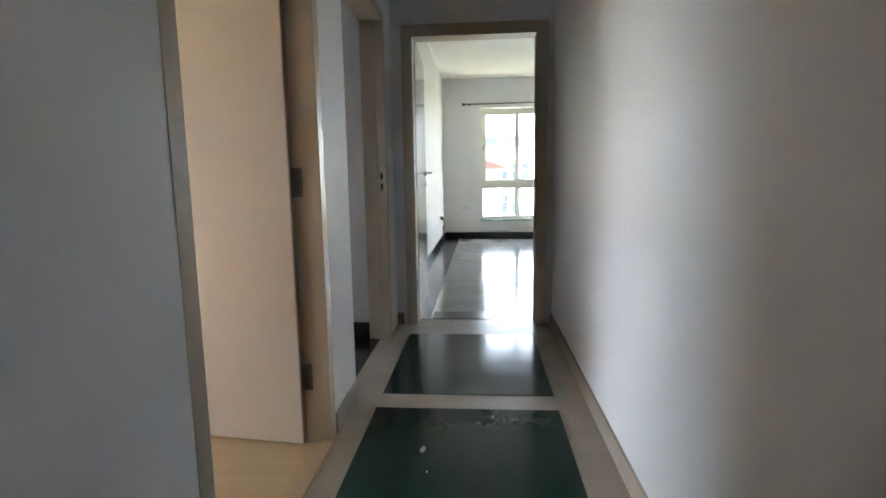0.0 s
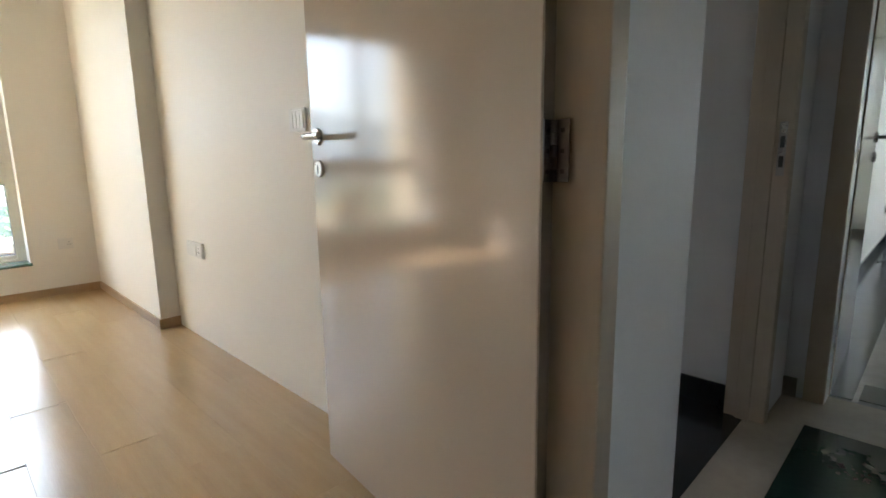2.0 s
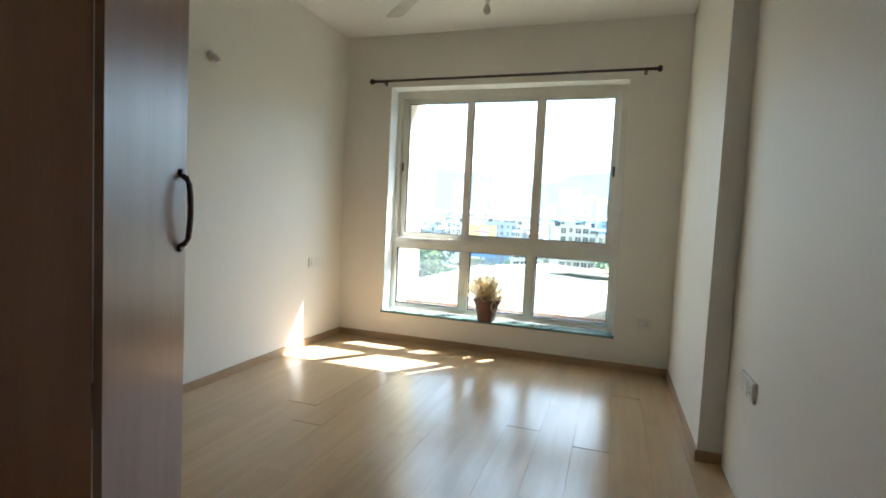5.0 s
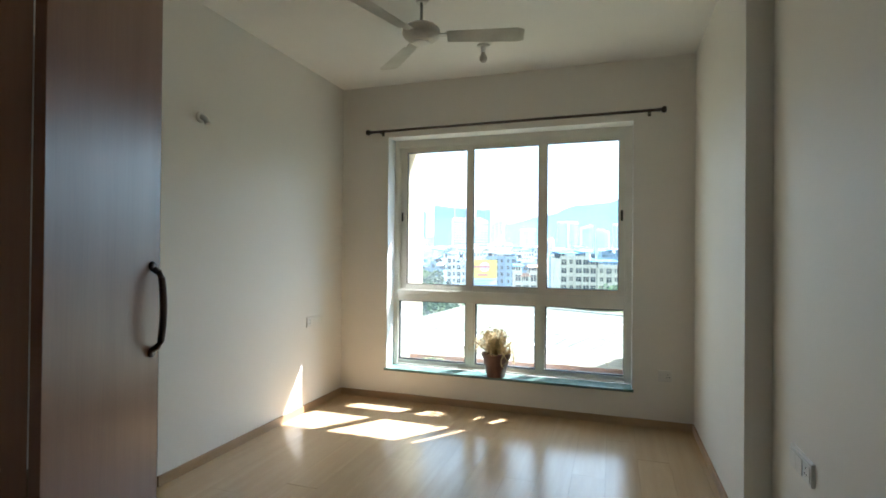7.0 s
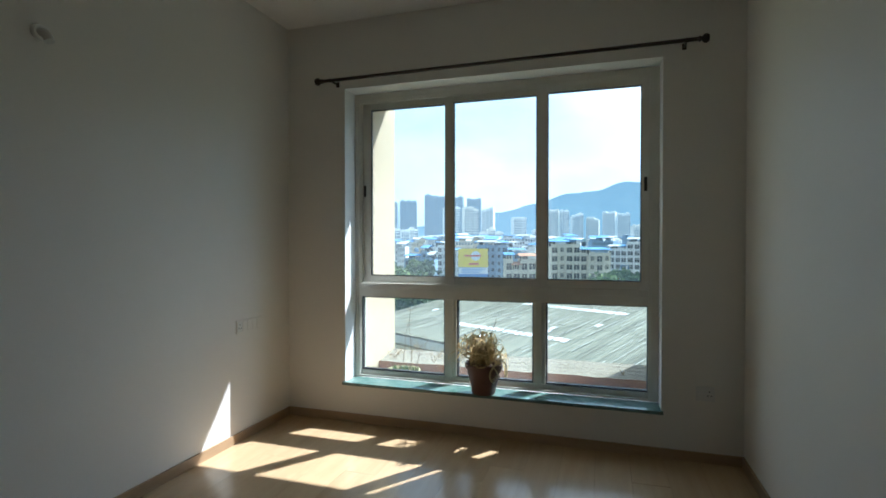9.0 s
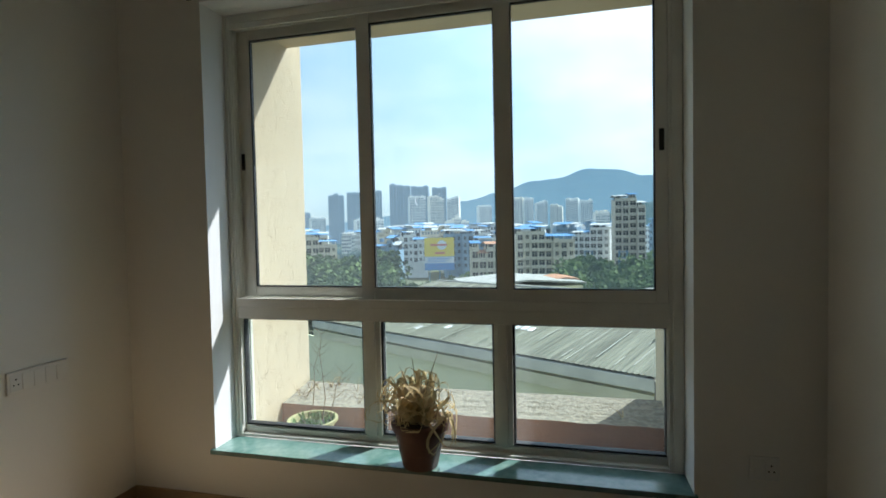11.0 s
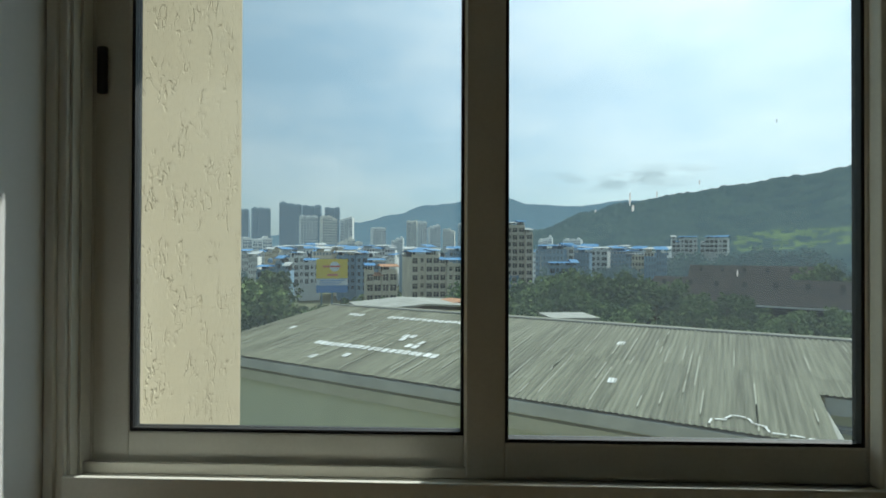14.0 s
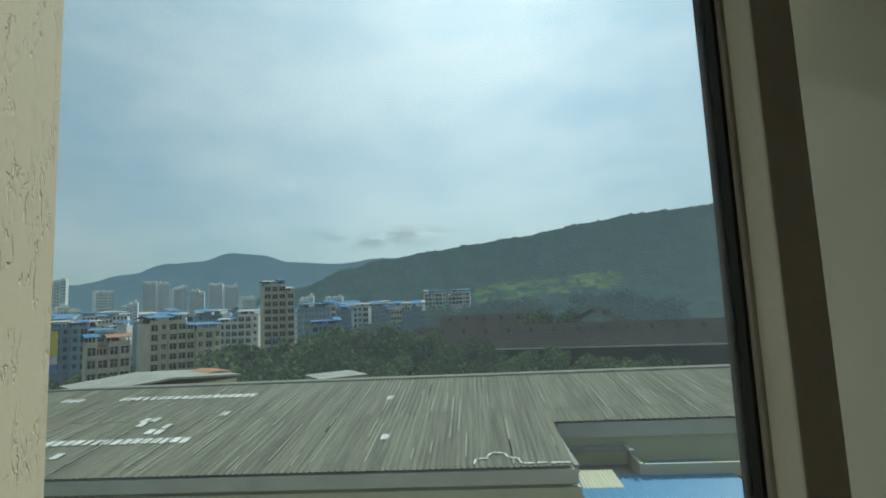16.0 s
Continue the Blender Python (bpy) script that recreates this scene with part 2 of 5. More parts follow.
WALNUT = surface("dark_walnut_laminate", (0.28, 0.14, 0.085), (0.22, 0.105, 0.062), rough=0.34, grain=30, stain=3, stretch=(5, 5, 0.4), bump=0.008)
BROWN_HANDLE = surface("brown_bronze", (0.05, 0.026, 0.018), (0.08, 0.04, 0.026), rough=0.3, metal=0.5, bump=0.003)
PLASTIC = surface("white_plastic", (0.78, 0.77, 0.73), (0.73, 0.72, 0.68), rough=0.35, grain=90, bump=0.003)
FAN_WHITE = surface("fan_enamel", (0.72, 0.69, 0.62), (0.60, 0.57, 0.50), rough=0.3, grain=50, stain=8, bump=0.004)
CLAY = surface("terracotta_pot", (0.16, 0.075, 0.055), (0.11, 0.05, 0.038), rough=0.55, grain=60, stain=9, bump=0.02)
SOIL = surface("dry_soil", (0.06, 0.042, 0.03), (0.10, 0.07, 0.045), rough=0.95, grain=60, stain=20, bump=0.5)
STRAW = surface("dried_leaf", (0.72, 0.58, 0.33), (0.52, 0.38, 0.18), rough=0.6, grain=30, stain=12, mix=0.7, bump=0.03, vary=0.25)
thin(STRAW, 0.5, (0.66, 0.52, 0.27))
GREEN_POT = surface("olive_planter", (0.38, 0.36, 0.17), (0.30, 0.28, 0.13), rough=0.6, bump=0.02)
TWIG = surface("dry_twig", (0.20, 0.13, 0.075), rough=0.8, bump=0.05)
SPROUT = surface("green_sprout", (0.10, 0.19, 0.04), (0.06, 0.12, 0.025), rough=0.6, bump=0.02)
STUCCO = roughcast("yellow_stucco", (0.62, 0.51, 0.36), (0.51, 0.40, 0.265))
STUCCO_PLAIN = surface("smooth_yellow_render", (0.62, 0.54, 0.40), (0.55, 0.475, 0.35), rough=0.9, grain=60, stain=4, bump=0.02)
RUST_PAINT = surface("brick_red_paint", (0.33, 0.18, 0.125), (0.25, 0.14, 0.10), rough=0.8, grain=40, stain=4, bump=0.2)
DARK_CONC = surface("sooty_concrete", (0.16, 0.155, 0.135), (0.055, 0.055, 0.05), rough=0.95, grain=60, stain=9, mix=0.7, bump=0.3)
ROUGH_CONC = surface("weathered_concrete", (0.37, 0.33, 0.255), (0.12, 0.11, 0.085), rough=0.95, grain=150, stain=48, mix=0.6, bump=0.3)
ORANGE = surface("orange_laminate", (0.42, 0.13, 0.045), (0.36, 0.10, 0.035), rough=0.35, grain=30, stain=3, bump=0.01)
BULB = surface("bulb_glass", (0.55, 0.5, 0.42), rough=0.2, bump=0)
BLACK = surface("black_plastic", (0.02, 0.02, 0.02), rough=0.4, bump=0)
DUST = surface("white_scrap", (0.7, 0.68, 0.64), rough=0.8, bump=0.02)
SMEAR = thin(surface("white_smear", (0.8, 0.8, 0.8), rough=0.8, bump=0), 0.85, (0.9, 0.9, 0.9))


# ---- builders ----
def box(bm, x0, x1, y0, y1, z0, z1, bevel=0.0):
    made = bmesh.ops.create_cube(bm, size=1.0, matrix=Matrix.Translation(((x0 + x1) / 2, (y0 + y1) / 2, (z0 + z1) / 2)) @ Matrix.Diagonal((x1 - x0, y1 - y0, z1 - z0, 1)))
    if bevel:
        edges = list({e for v in made["verts"] for e in v.link_edges})
        bmesh.ops.bevel(bm, geom=edges, offset=bevel, segments=2, affect="EDGES", profile=0.6)
    return bm


def boxes(*rows, bevel=0.0):
    bm = bmesh.new()
    for r in rows:
        box(bm, *r, bevel=bevel)
    return bm


def lathe(bm, profile, centre=(0, 0, 0), axis="Z", segs=28):
    """Turns (radius, height) pairs about an axis through centre."""
    turn = {"Z": Matrix(), "X": Matrix.Rotation(radians(90), 4, "Y"), "Y": Matrix.Rotation(radians(-90), 4, "X")}[axis]
    m = Matrix.Translation(centre) @ turn
    rings = []
    for r, h in profile:
        rings.append([bm.verts.new(m @ Vector((r * math.cos(a), r * math.sin(a), h))) for a in (2 * math.pi * i / segs for i in range(segs))])
    for a, b in zip(rings, rings[1:]):
        for i in range(segs):
            bm.faces.new((a[i], a[(i + 1) % segs], b[(i + 1) % segs], b[i]))
    for ring, flip in ((rings[0], True), (rings[-1], False)):
        if profile[0 if flip else -1][0] > 1e-4:
            bm.faces.new(ring[::-1] if flip else ring)
    return bm


def tube(bm, pts, radius, segs=10, taper=1.0):
    """A round bar along points."""
    pts = [Vector(p) for p in pts]
    rings = []
    for i, p in enumerate(pts):
        d = (pts[min(i + 1, len(pts) - 1)] - pts[max(i - 1, 0)]).normalized()
        side = d.cross(Vector((0, 0, 1)) if abs(d.z) < 0.9 else Vector((1, 0, 0))).normalized()
        up = side.cross(d)
        r = radius * (1 + (taper - 1) * i / max(1, len(pts) - 1))
        rings.append([bm.verts.new(p + r * (math.cos(a) * side + math.sin(a) * up)) for a in (2 * math.pi * j / segs for j in range(segs))])
    for a, b in zip(rings, rings[1:]):
        for i in range(segs):
            bm.faces.new((a[i], a[(i + 1) % segs], b[(i + 1) % segs], b[i]))
    bm.faces.new(rings[0][::-1])
    bm.faces.new(rings[-1])
    return bm


def finish(bm, name, material, smooth=False):
    bmesh.ops.recalc_face_normals(bm, faces=bm.faces)
    me = bpy.data.meshes.new(name)
    if smooth:
        for f in bm.faces:
            f.smooth = True
    bm.to_mesh(me)
    bm.free()
    for m in material if isinstance(material, (list, tuple)) else [material]:
        me.materials.append(m)
    if smooth:
        me.set_sharp_from_angle(angle=radians(40))
    return me


def structure(name, bm, material, label="", category="", smooth=False):
    return tagged(new(name, finish(bm, name, material, smooth)), label, category or name.split("_")[0], kind="structure")


def thing(name, base, label, category, group="", kind=""):
    ob = new(name)
    ob.empty_display_size = 0.05
    ob.location = base
    return tagged(ob, label, category, group, kind)


def part(name, bm, material, parent, label="", smooth=False):
    """One mesh, given in world coordinates, under a thing (an Empty) or under a part (a mesh)."""
    ob = new(name, bm if isinstance(bm, bpy.types.Mesh) else finish(bm, name, material, smooth))
    ob.parent = parent
    if parent.type == "EMPTY":
        ob.matrix_parent_inverse = Matrix.Translation(parent.location).inverted()
    return tagged(ob, label)


# ---- plan ----
H = 2.90            # ceiling
XR, XC = 3.165, 3.05  # east wall of the bedroom, and its thicker stretch by the window
YC = -1.57          # where that stretch begins
YS, YK = -4.50, -4.62  # bedroom side and corridor side of the wall between them
YE = -5.74          # far side of the corridor
DX0, DX1, DH = 2.005, 2.93, 2.09   # bedroom doorway
BX0, BX1 = 3.37, 4.30             # second doorway
EX = 4.64           # corridor's end wall
FX, FY0, FY1 = 10.2, -4.57, -7.9  # far room
WX0, WX1, WZ0, WZ1 = 0.474, 2.605, 0.285, 2.415   # window opening

# bedroom shell
structure("wall_north", boxes((-0.2, WX0, 0, 0.3, 0, H), (WX1, 3.40, 0, 0.3, 0, H), (WX0, WX1, 0, 0.3, 0, WZ0 - 0.025), (WX0, WX1, 0, 0.3, WZ1, H)), [WALL, WALL_COOL], "cream painted window wall of the bedroom, reveals toned cool for sky light")
# sky light on the reveals is coloured in with the cooler white
for f in bpy.data.objects["wall_north"].data.polygons:
    if 0.1 < f.center.y < 0.2 and (abs(f.normal.x) > 0.5 and 0.4 < f.center.x < 2.7 or f.normal.z < -0.5 and f.center.z > 2):
        f.material_index = 1
structure("wall_east", boxes((XR, XR + 0.12, YS, YC, 0, H), (XC, XR + 0.12, YC, 0, 0, H)), WALL, "cream painted side wall with a shallow pillar step")
NZ, NY0, NY1 = 2.36, -2.06, -2.95
structure("wall_west", boxes((-0.14, 0, NY0, 0, 0, H), (-0.14, 0, YS, NY1, 0, H), (-0.14, 0, NY1, NY0, NZ, H), (-1.0, -0.94, NY1, NY0, 0, H), (-0.94, -0.14, NY0, NY0 + 0.1, 0, H), (-0.94, -0.14, NY1 - 0.1, NY1, 0, H)), WALL, "cream painted side wall with a recess")
structure("wall_south", boxes((-0.9, DX0, YK, YS, 0, H), (DX1, BX0, YK, YS, 0, H), (BX1, EX, YK, YS, 0, H), (DX0, DX1, YK, YS, DH, H), (BX0, BX1, YK, YS, DH, H)), WALL_COOL, "white painted wall between corridor and bedroom")
structure("ceiling", boxes((-1.0, 3.4, YS, 0.3, H, H + 0.15)), CEIL, "plain cream painted bedroom ceiling")
structure("ceiling_corridor", boxes((-0.9, 10.5, -8.1, YS, H, H + 0.15), (3.4, 10.5, YS, 0.3, H, H + 0.15)), CEIL, "plain white painted corridor ceiling")

# corridor and far rooms
structure("wall_corridor", boxes((-0.9, EX, YE - 0.12, YE, 0, H)), WALL_SATIN, "white painted corridor wall with a satin sheen")
structure("wall_corridor_end", boxes((-0.9, -0.78, YE, YK, 0, H)), WALL_COOL, "white painted wall closing the corridor")
EY0, EY1 = -4.77, -5.62
structure("wall_end", boxes((EX, EX + 0.12, EY0, YS, 0, H), (EX, EX + 0.12, YE - 0.12, EY1, 0, H), (EX, EX + 0.12, EY1, EY0, DH, H)), WALL_COOL, "white painted corridor end wall round a doorway")
structure("wall_far_north", boxes((EX + 0.12, FX, FY0, YS, 0, H)), WALL_COOL, "white painted wall of the far room")
structure("wall_far_south", boxes((EX, FX, FY1 - 0.12, FY1, 0, H), (EX - 0.0, EX + 0.12, FY1, YE - 0.12, 0, H)), WALL_COOL, "white painted wall of the far room")
FWY, FWZ, FH = -4.64, 0.04, 2.78
FWX, FWS = 0.88, 0.92   # how much narrower and lower the far window is
FW0, FW1 = FWY - 1.54 + (1.54 - WX0) * FWX, FWY - 1.54 - (WX1 - 1.54) * FWX
FB, FT = WZ0 + FWZ, WZ0 + FWZ + (WZ1 - WZ0) * FWS
structure("wall_far_window", boxes((FX, FX + 0.3, FW0, -4.3, 0, H), (FX, FX + 0.3, FY1 - 0.12, FW1, 0, H), (FX, FX + 0.3, FW1, FW0, 0, FB - 0.025), (FX, FX + 0.3, FW1, FW0, FT, H)), WALL_COOL, "white painted window wall of the far room")
structure("ceiling_far", boxes((EX + 0.12, FX, FY1, FY0, FH, FH + 0.08)), CEIL, "plain white painted ceiling of the far room")
structure("wall_side_room", boxes((4.33, 4.45, YS, -4.19, 0, H), (4.33, 4.45, -4.19, -2.6, 2.1, H), (4.33, 4.45, -2.6, 0, 0, H), (9.3, 9.42, YS, 0.12, 0, H), (3.4, 6.2, 0, 0.12, 0, H), (8.0, 9.3, 0, 0.12, 0, H), (6.2, 8.0, 0, 0.12, 0, 0.4), (6.2, 8.0, 0, 0.12, 2.3, H), (3.26, 3.4, YC, 0, 0, H)), WALL_COOL, "white painted walls of the side rooms")

structure("floor_base", boxes((-1.0, 3.4, YK, 0.3, -0.2, -0.012)), GAP, "dark underlay below the planks")
structure("floor_corridor", boxes((-0.9, EX + 0.10, YE - 0.12, YK, -0.2, 0.0), (DX1, EX + 0.1, YK, YK + 0.06, -0.2, 0.0)), BEIGE_STONE, "polished beige marble corridor floor")
structure("floor_far_room", boxes((EX + 0.10, FX + 0.3, FY1 - 0.12, FY0 + 0.05, -0.2, 0.0)), GREY_STONE, "polished grey marble floor of the far room")
structure("floor_side_room", boxes((3.26, 9.35, YK + 0.12, 0.12, -0.2, 0.0), (3.26, EX, YK + 0.06, YK + 0.12, -0.2, 0.0)), BLACK_STONE, "polished dark granite floor of the side room")
structure("trim_far_floor", boxes((EX + 0.12, FX - 0.02, FY0 - 0.28, FY0 - 0.013, 0.0, 0.004), (FX - 0.25, FX - 0.015, FY1, FY0 - 0.29, 0.0, 0.004), (EX + 0.14, EX + 0.34, EY1 - 0.3, FY0 - 0.30, 0.0, 0.004)), BLACK_STONE, "dark granite border laid in the marble")
structure("baseboard_far", boxes((EX + 0.13, FX, FY0 - 0.012, FY0, 0.0, 0.10), (FX - 0.012, FX, FY1, FY0 - 0.014, 0.0, 0.10)), BLACK_STONE, "black granite skirting of the far room")
structure("baseboard_corridor", boxes((-0.78, EX, YE, YE + 0.012, 0, 0.085), (EX - 0.012, EX, EY0 + 0.1, YK, 0, 0.085), (DX1 + 0.07, BX0, YK - 0.012, YK, 0, 0.085), (-0.78, DX0 - 0.05, YK - 0.012, YK, 0, 0.085)), BEIGE_STONE, "beige marble corridor skirting")
structure("baseboard_side", boxes((4.318, 4.33, YS + 0.01, -4.19, 0, 0.1)), BLACK_STONE, "black granite skirting")
structure("baseboard", boxes((0, 0.012, NY0, -0.012, 0, 0.06), (0, XC, -0.012, 0, 0, 0.06), (XC - 0.012, XC, YC, -0.012, 0, 0.06), (XC - 0.012, XR, YC - 0.012, YC, 0, 0.06), (-0.14, 0.0, NY0 - 0.012, NY0, 0, 0.06)), SKIRT, "brown wood laminate skirting along the bedroom walls")
structure("trim_threshold", boxes((DX0, DX1, YK - 0.02, YK + 0.03, -0.01, 0.012), bevel=0.004), SKIRT, "brown wooden threshold strip in the doorway")

# outside of the window: side fins, soffit, ledge
FINY = 0.97
structure("wall_fin_west", boxes((0.25, 0.456, 0.3, FINY, -3, 3.4), bevel=0.008), STUCCO, "yellow roughcast fin beside the window")
structure("wall_fin_east", boxes((2.645, 2.86, 0.3, 1.135, -3, 3.4), bevel=0.008), STUCCO_PLAIN, "yellow roughcast fin beside the window")
structure("wall_soffit", boxes((0.456, 2.655, 0.3, 0.80, 2.475, 2.62)), STUCCO, "yellow roughcast slab above the window")
structure("wall_ledge", boxes((0.456, 2.655, 0.3, 0.62, 0.0, 0.12)), ROUGH_CONC, "weathered concrete ledge below the window")
bm = boxes((0.456, 2.655, 0.62, 0.95, -0.6, 0.30))
for f in bm.faces:
    if f.normal.y < -0.5:
        f.material_index = 1
bmesh.ops.subdivide_edges(bm, edges=bm.edges[:], cuts=24, use_grid_fill=True)
for v in bm.verts:
    if v.co.z > 0.29:
        v.co.z += 0.005 * noise.noise(v.co * 11) + 0.006 * noise.noise(v.co * 37) + 0.14 * max(0.0, v.co.y - 0.68)
structure("wall_parapet", bm, [ROUGH_CONC, RUST_PAINT], "weathered parapet with a brick red inner face")
structure("wall_facade", boxes((-6, 0.25, 0.3, 0.45, -20, 6), (2.86, 6.2, 0.3, 0.45, -20, 6), (8.0, 9.5, 0.3, 0.45, -20, 6), (6.2, 8.0, 0.3, 0.45, -20, 0.4), (6.2, 8.0, 0.3, 0.45, 2.3, 6), (0.25, 2.86, 0.3, 0.45, 3.1, 6), (0.25, 2.86, 0.3, 0.45, -20, -0.05)), STUCCO, "yellow roughcast outer wall of the building")


# out of view: added to keep most direct sun out of the far room
structure("wall_fin_far", boxes((FX + 0.3, FX + 0.97, FW0 + 0.02, FW0 + 0.22, -3, 3.4), (FX + 0.3, FX + 0.97, FW1 - 0.26, FW1 - 0.05, -3, 3.4), (FX + 0.3, FX + 0.85, FW1 - 0.05, FW0 + 0.02, FT + 0.06, FT + 0.22)), STUCCO_PLAIN, "unseen yellow render fins and slab added to shade the far window")


# ---- bedroom window ----
def sash(parent, gx0, gx1, ox0, ox1, y0, y1):
    z0, z1, gz0, gz1 = 0.992, 2.372, 1.050, 2.308
    fr = part("sash_frame", boxes((ox0, gx0, y0, y1, z0, z1), (gx1, ox1, y0, y1, z0, z1), (gx0, gx1, y0, y1, z0, gz0), (gx0, gx1, y0, y1, gz1, z1), bevel=0.003), ALU, parent)
    g = 0.006
    part("gasket", boxes((gx0, gx0 + g, y0 + 0.004, y1 - 0.004, gz0, gz1), (gx1 - g, gx1, y0 + 0.004, y1 - 0.004, gz0, gz1), (gx0 + g, gx1 - g, y0 + 0.004, y1 - 0.004, gz0, gz0 + g), (gx0 + g, gx1 - g, y0 + 0.004, y1 - 0.004, gz1 - g, gz1)), RUBBER, fr, "black rubber gasket")
    ym = (y0 + y1) / 2
    p = part("pane", boxes((gx0 + g, gx1 - g, ym - 0.002, ym + 0.002, gz0 + g, gz1 - g)), GLASS, parent, "clear glass pane")
    p.visible_shadow = False
    return fr


def window_unit():
    w = thing("window_1", (1.54, 0.2, 0.285), "beige aluminium sliding window over fixed lower lights", "window", kind="structure")
    part("window_frame", boxes((WX0, 0.506, 0.165, 0.285, WZ0, WZ1), (2.548, WX1, 0.165, 0.285, WZ0, WZ1), (0.506, 2.548, 0.165, 0.285, 2.372, WZ1), (0.506, 2.548, 0.196, 0.238, WZ0, 0.330), (0.506, 2.548, 0.165, 0.196, WZ0, 0.300), bevel=0.003), ALU, w)
    for x0, x1 in ((0.5065, 0.511), (2.543, 2.5475)):
        part("jamb_track", boxes(*[(x0, x1, y, y + 0.005, 0.34, 2.37) for y in (0.172, 0.195, 0.224, 0.256)]), ALU, w)
    for x0, x1 in ((WX0 + 0.002, 0.492), (2.562, WX1 - 0.002)):
        part("cover_strip", boxes((x0, x1, 0.157, 0.166, WZ0 + 0.004, WZ1 - 0.004), bevel=0.002), ALU, w)
    part("transom", boxes((0.506, 2.548, 0.165, 0.285, 0.893, 0.985), (0.506, 2.548, 0.158, 0.168, 0.955, 0.998), (0.506, 2.548, 0.205, 0.212, 0.985, 1.004), bevel=0.003), ALU, w)
    for x0, x1 in ((1.175, 1.265), (1.812, 1.896)):
        part("mullion", boxes((x0, x1, 0.185, 0.265, 0.335, 0.893), (x0 + 0.022, x1 - 0.022, 0.168, 0.186, 0.335, 0.893), bevel=0.003), ALU, w)
    part("head_track", boxes((0.506, 2.548, 0.166, 0.176, 2.345, 2.372), (0.506, 2.548, 0.206, 0.212, 2.35, 2.372)), ALU, w)
    for x0, x1 in ((0.506, 1.175), (1.265, 1.812), (1.896, 2.548)):
        g = 0.009
        part("bead", boxes((x0, x0 + g, 0.20, 0.235, 0.335, 0.893), (x1 - g, x1, 0.20, 0.235, 0.335, 0.893), (x0 + g, x1 - g, 0.20, 0.235, 0.335, 0.335 + g), (x0 + g, x1 - g, 0.20, 0.235, 0.893 - g, 0.893)), RUBBER, w, "black rubber glazing bead")
        p = part("pane", boxes((x0 + g, x1 - g, 0.216, 0.220, 0.335 + g, 0.893 - g)), GLASS, w, "clear fixed glass pane")
        p.visible_shadow = False
    s1 = sash(w, 0.574, 1.170, 0.508, 1.212, 0.226, 0.254)
    sash(w, 1.239, 1.832, 1.173, 1.882, 0.196, 0.224)
    s3 = sash(w, 1.907, 2.499, 1.834, 2.546, 0.168, 0.194)
    part("latch", boxes((0.518, 0.534, 0.216, 0.226, 1.65, 1.735), bevel=0.004), BLACK, s1, "black finger latch")
    part("latch", boxes((2.513, 2.533, 0.158, 0.168, 1.63, 1.72), bevel=0.004), BLACK, s3, "black finger latch")
    return w


win = window_unit()
far_win = copy_thing(win, pose(FX + 0.2, FWY - 1.54, FB, 0, 0, -90))
far_win.scale = (FWX, 1.0, FWS)
far_win.name = "window_2"


def sill_slab():
    bm = boxes((WX0 - 0.02, WX1 + 0.012, -0.016, 0.165, 0.262, 0.285), bevel=0.004)
    return structure("window_sill", bm, GREEN_STONE, "polished green marble window sill", "sill")


sill = sill_slab()
structure("window_sill_far", boxes((FX - 0.022, FX + 0.165, FW1 - 0.012, FW0 + 0.02, FB - 0.023, FB), bevel=0.004), GREEN_STONE, "polished green marble window sill of the far room", "sill")


def curtain_rod():
    r = thing("curtain_rod", (1.58, -0.11, 2.448), "brown metal curtain rod with turned finials", "curtain rod", "curtain rods over the windows")
    bm = bmesh.new()
    tube(bm, [(0.36, -0.11, 2.447), (1.57, -0.11, 2.453), (2.778, -0.11, 2.459)], 0.0115)
    part("pole", bm, DARK_METAL, r, smooth=True)
    for x, z, s in ((0.36, 2.447, -1), (2.778, 2.459, 1)):
        bm = lathe(bmesh.new(), [(0.0, 0), (0.016, 0.002), (0.016, 0.012), (0.010, 0.016), (0.024, 0.03), (0.027, 0.042), (0.020, 0.056), (0.0, 0.06)], (x, -0.11, z), "X", 16)
        if s < 0:
            for v in bm.verts:
                v.co.x = 2 * x - v.co.x
        part("finial", bm, DARK_METAL, r, smooth=True)
    for x, z in ((0.42, 2.447), (2.72, 2.459)):
        bm = boxes((x - 0.012, x + 0.012, -0.006, 0.0, z - 0.017, z + 0.018), bevel=0.002)
        tube(bm, [(x, -0.004, z), (x, -0.10, z)], 0.007, 8)
        lathe(bm, [(0.0125, -0.006), (0.0135, -0.005), (0.0135, 0.005), (0.0125, 0.006)], (x, -0.11, z), "X", 14)
        part("bracket", bm, DARK_METAL, r, smooth=True)
    return r


rod = curtain_rod()
copy_thing(rod, pose(FX - 0.11, FWY - 1.56, FT + 0.05, 0, 0, -90))


# ---- doors ----
def door_frame(name, x0, x1, y0, y1, label):
    w, d = 0.06, 0.012
    return structure(name, boxes((x0, x0 + w, y0 - 0.002, y1 + d, 0, DH), (x1 - w, x1, y0 - d, y1 + d, 0, DH), (x0 + w, x1 - w, y0 - d, y1 + d, DH - w, DH), (x0 + w, x0 + w + 0.012, y0 + 0.02, y1 - 0.045, 0, DH - w), bevel=0.003), FRAME, label, "door frame")


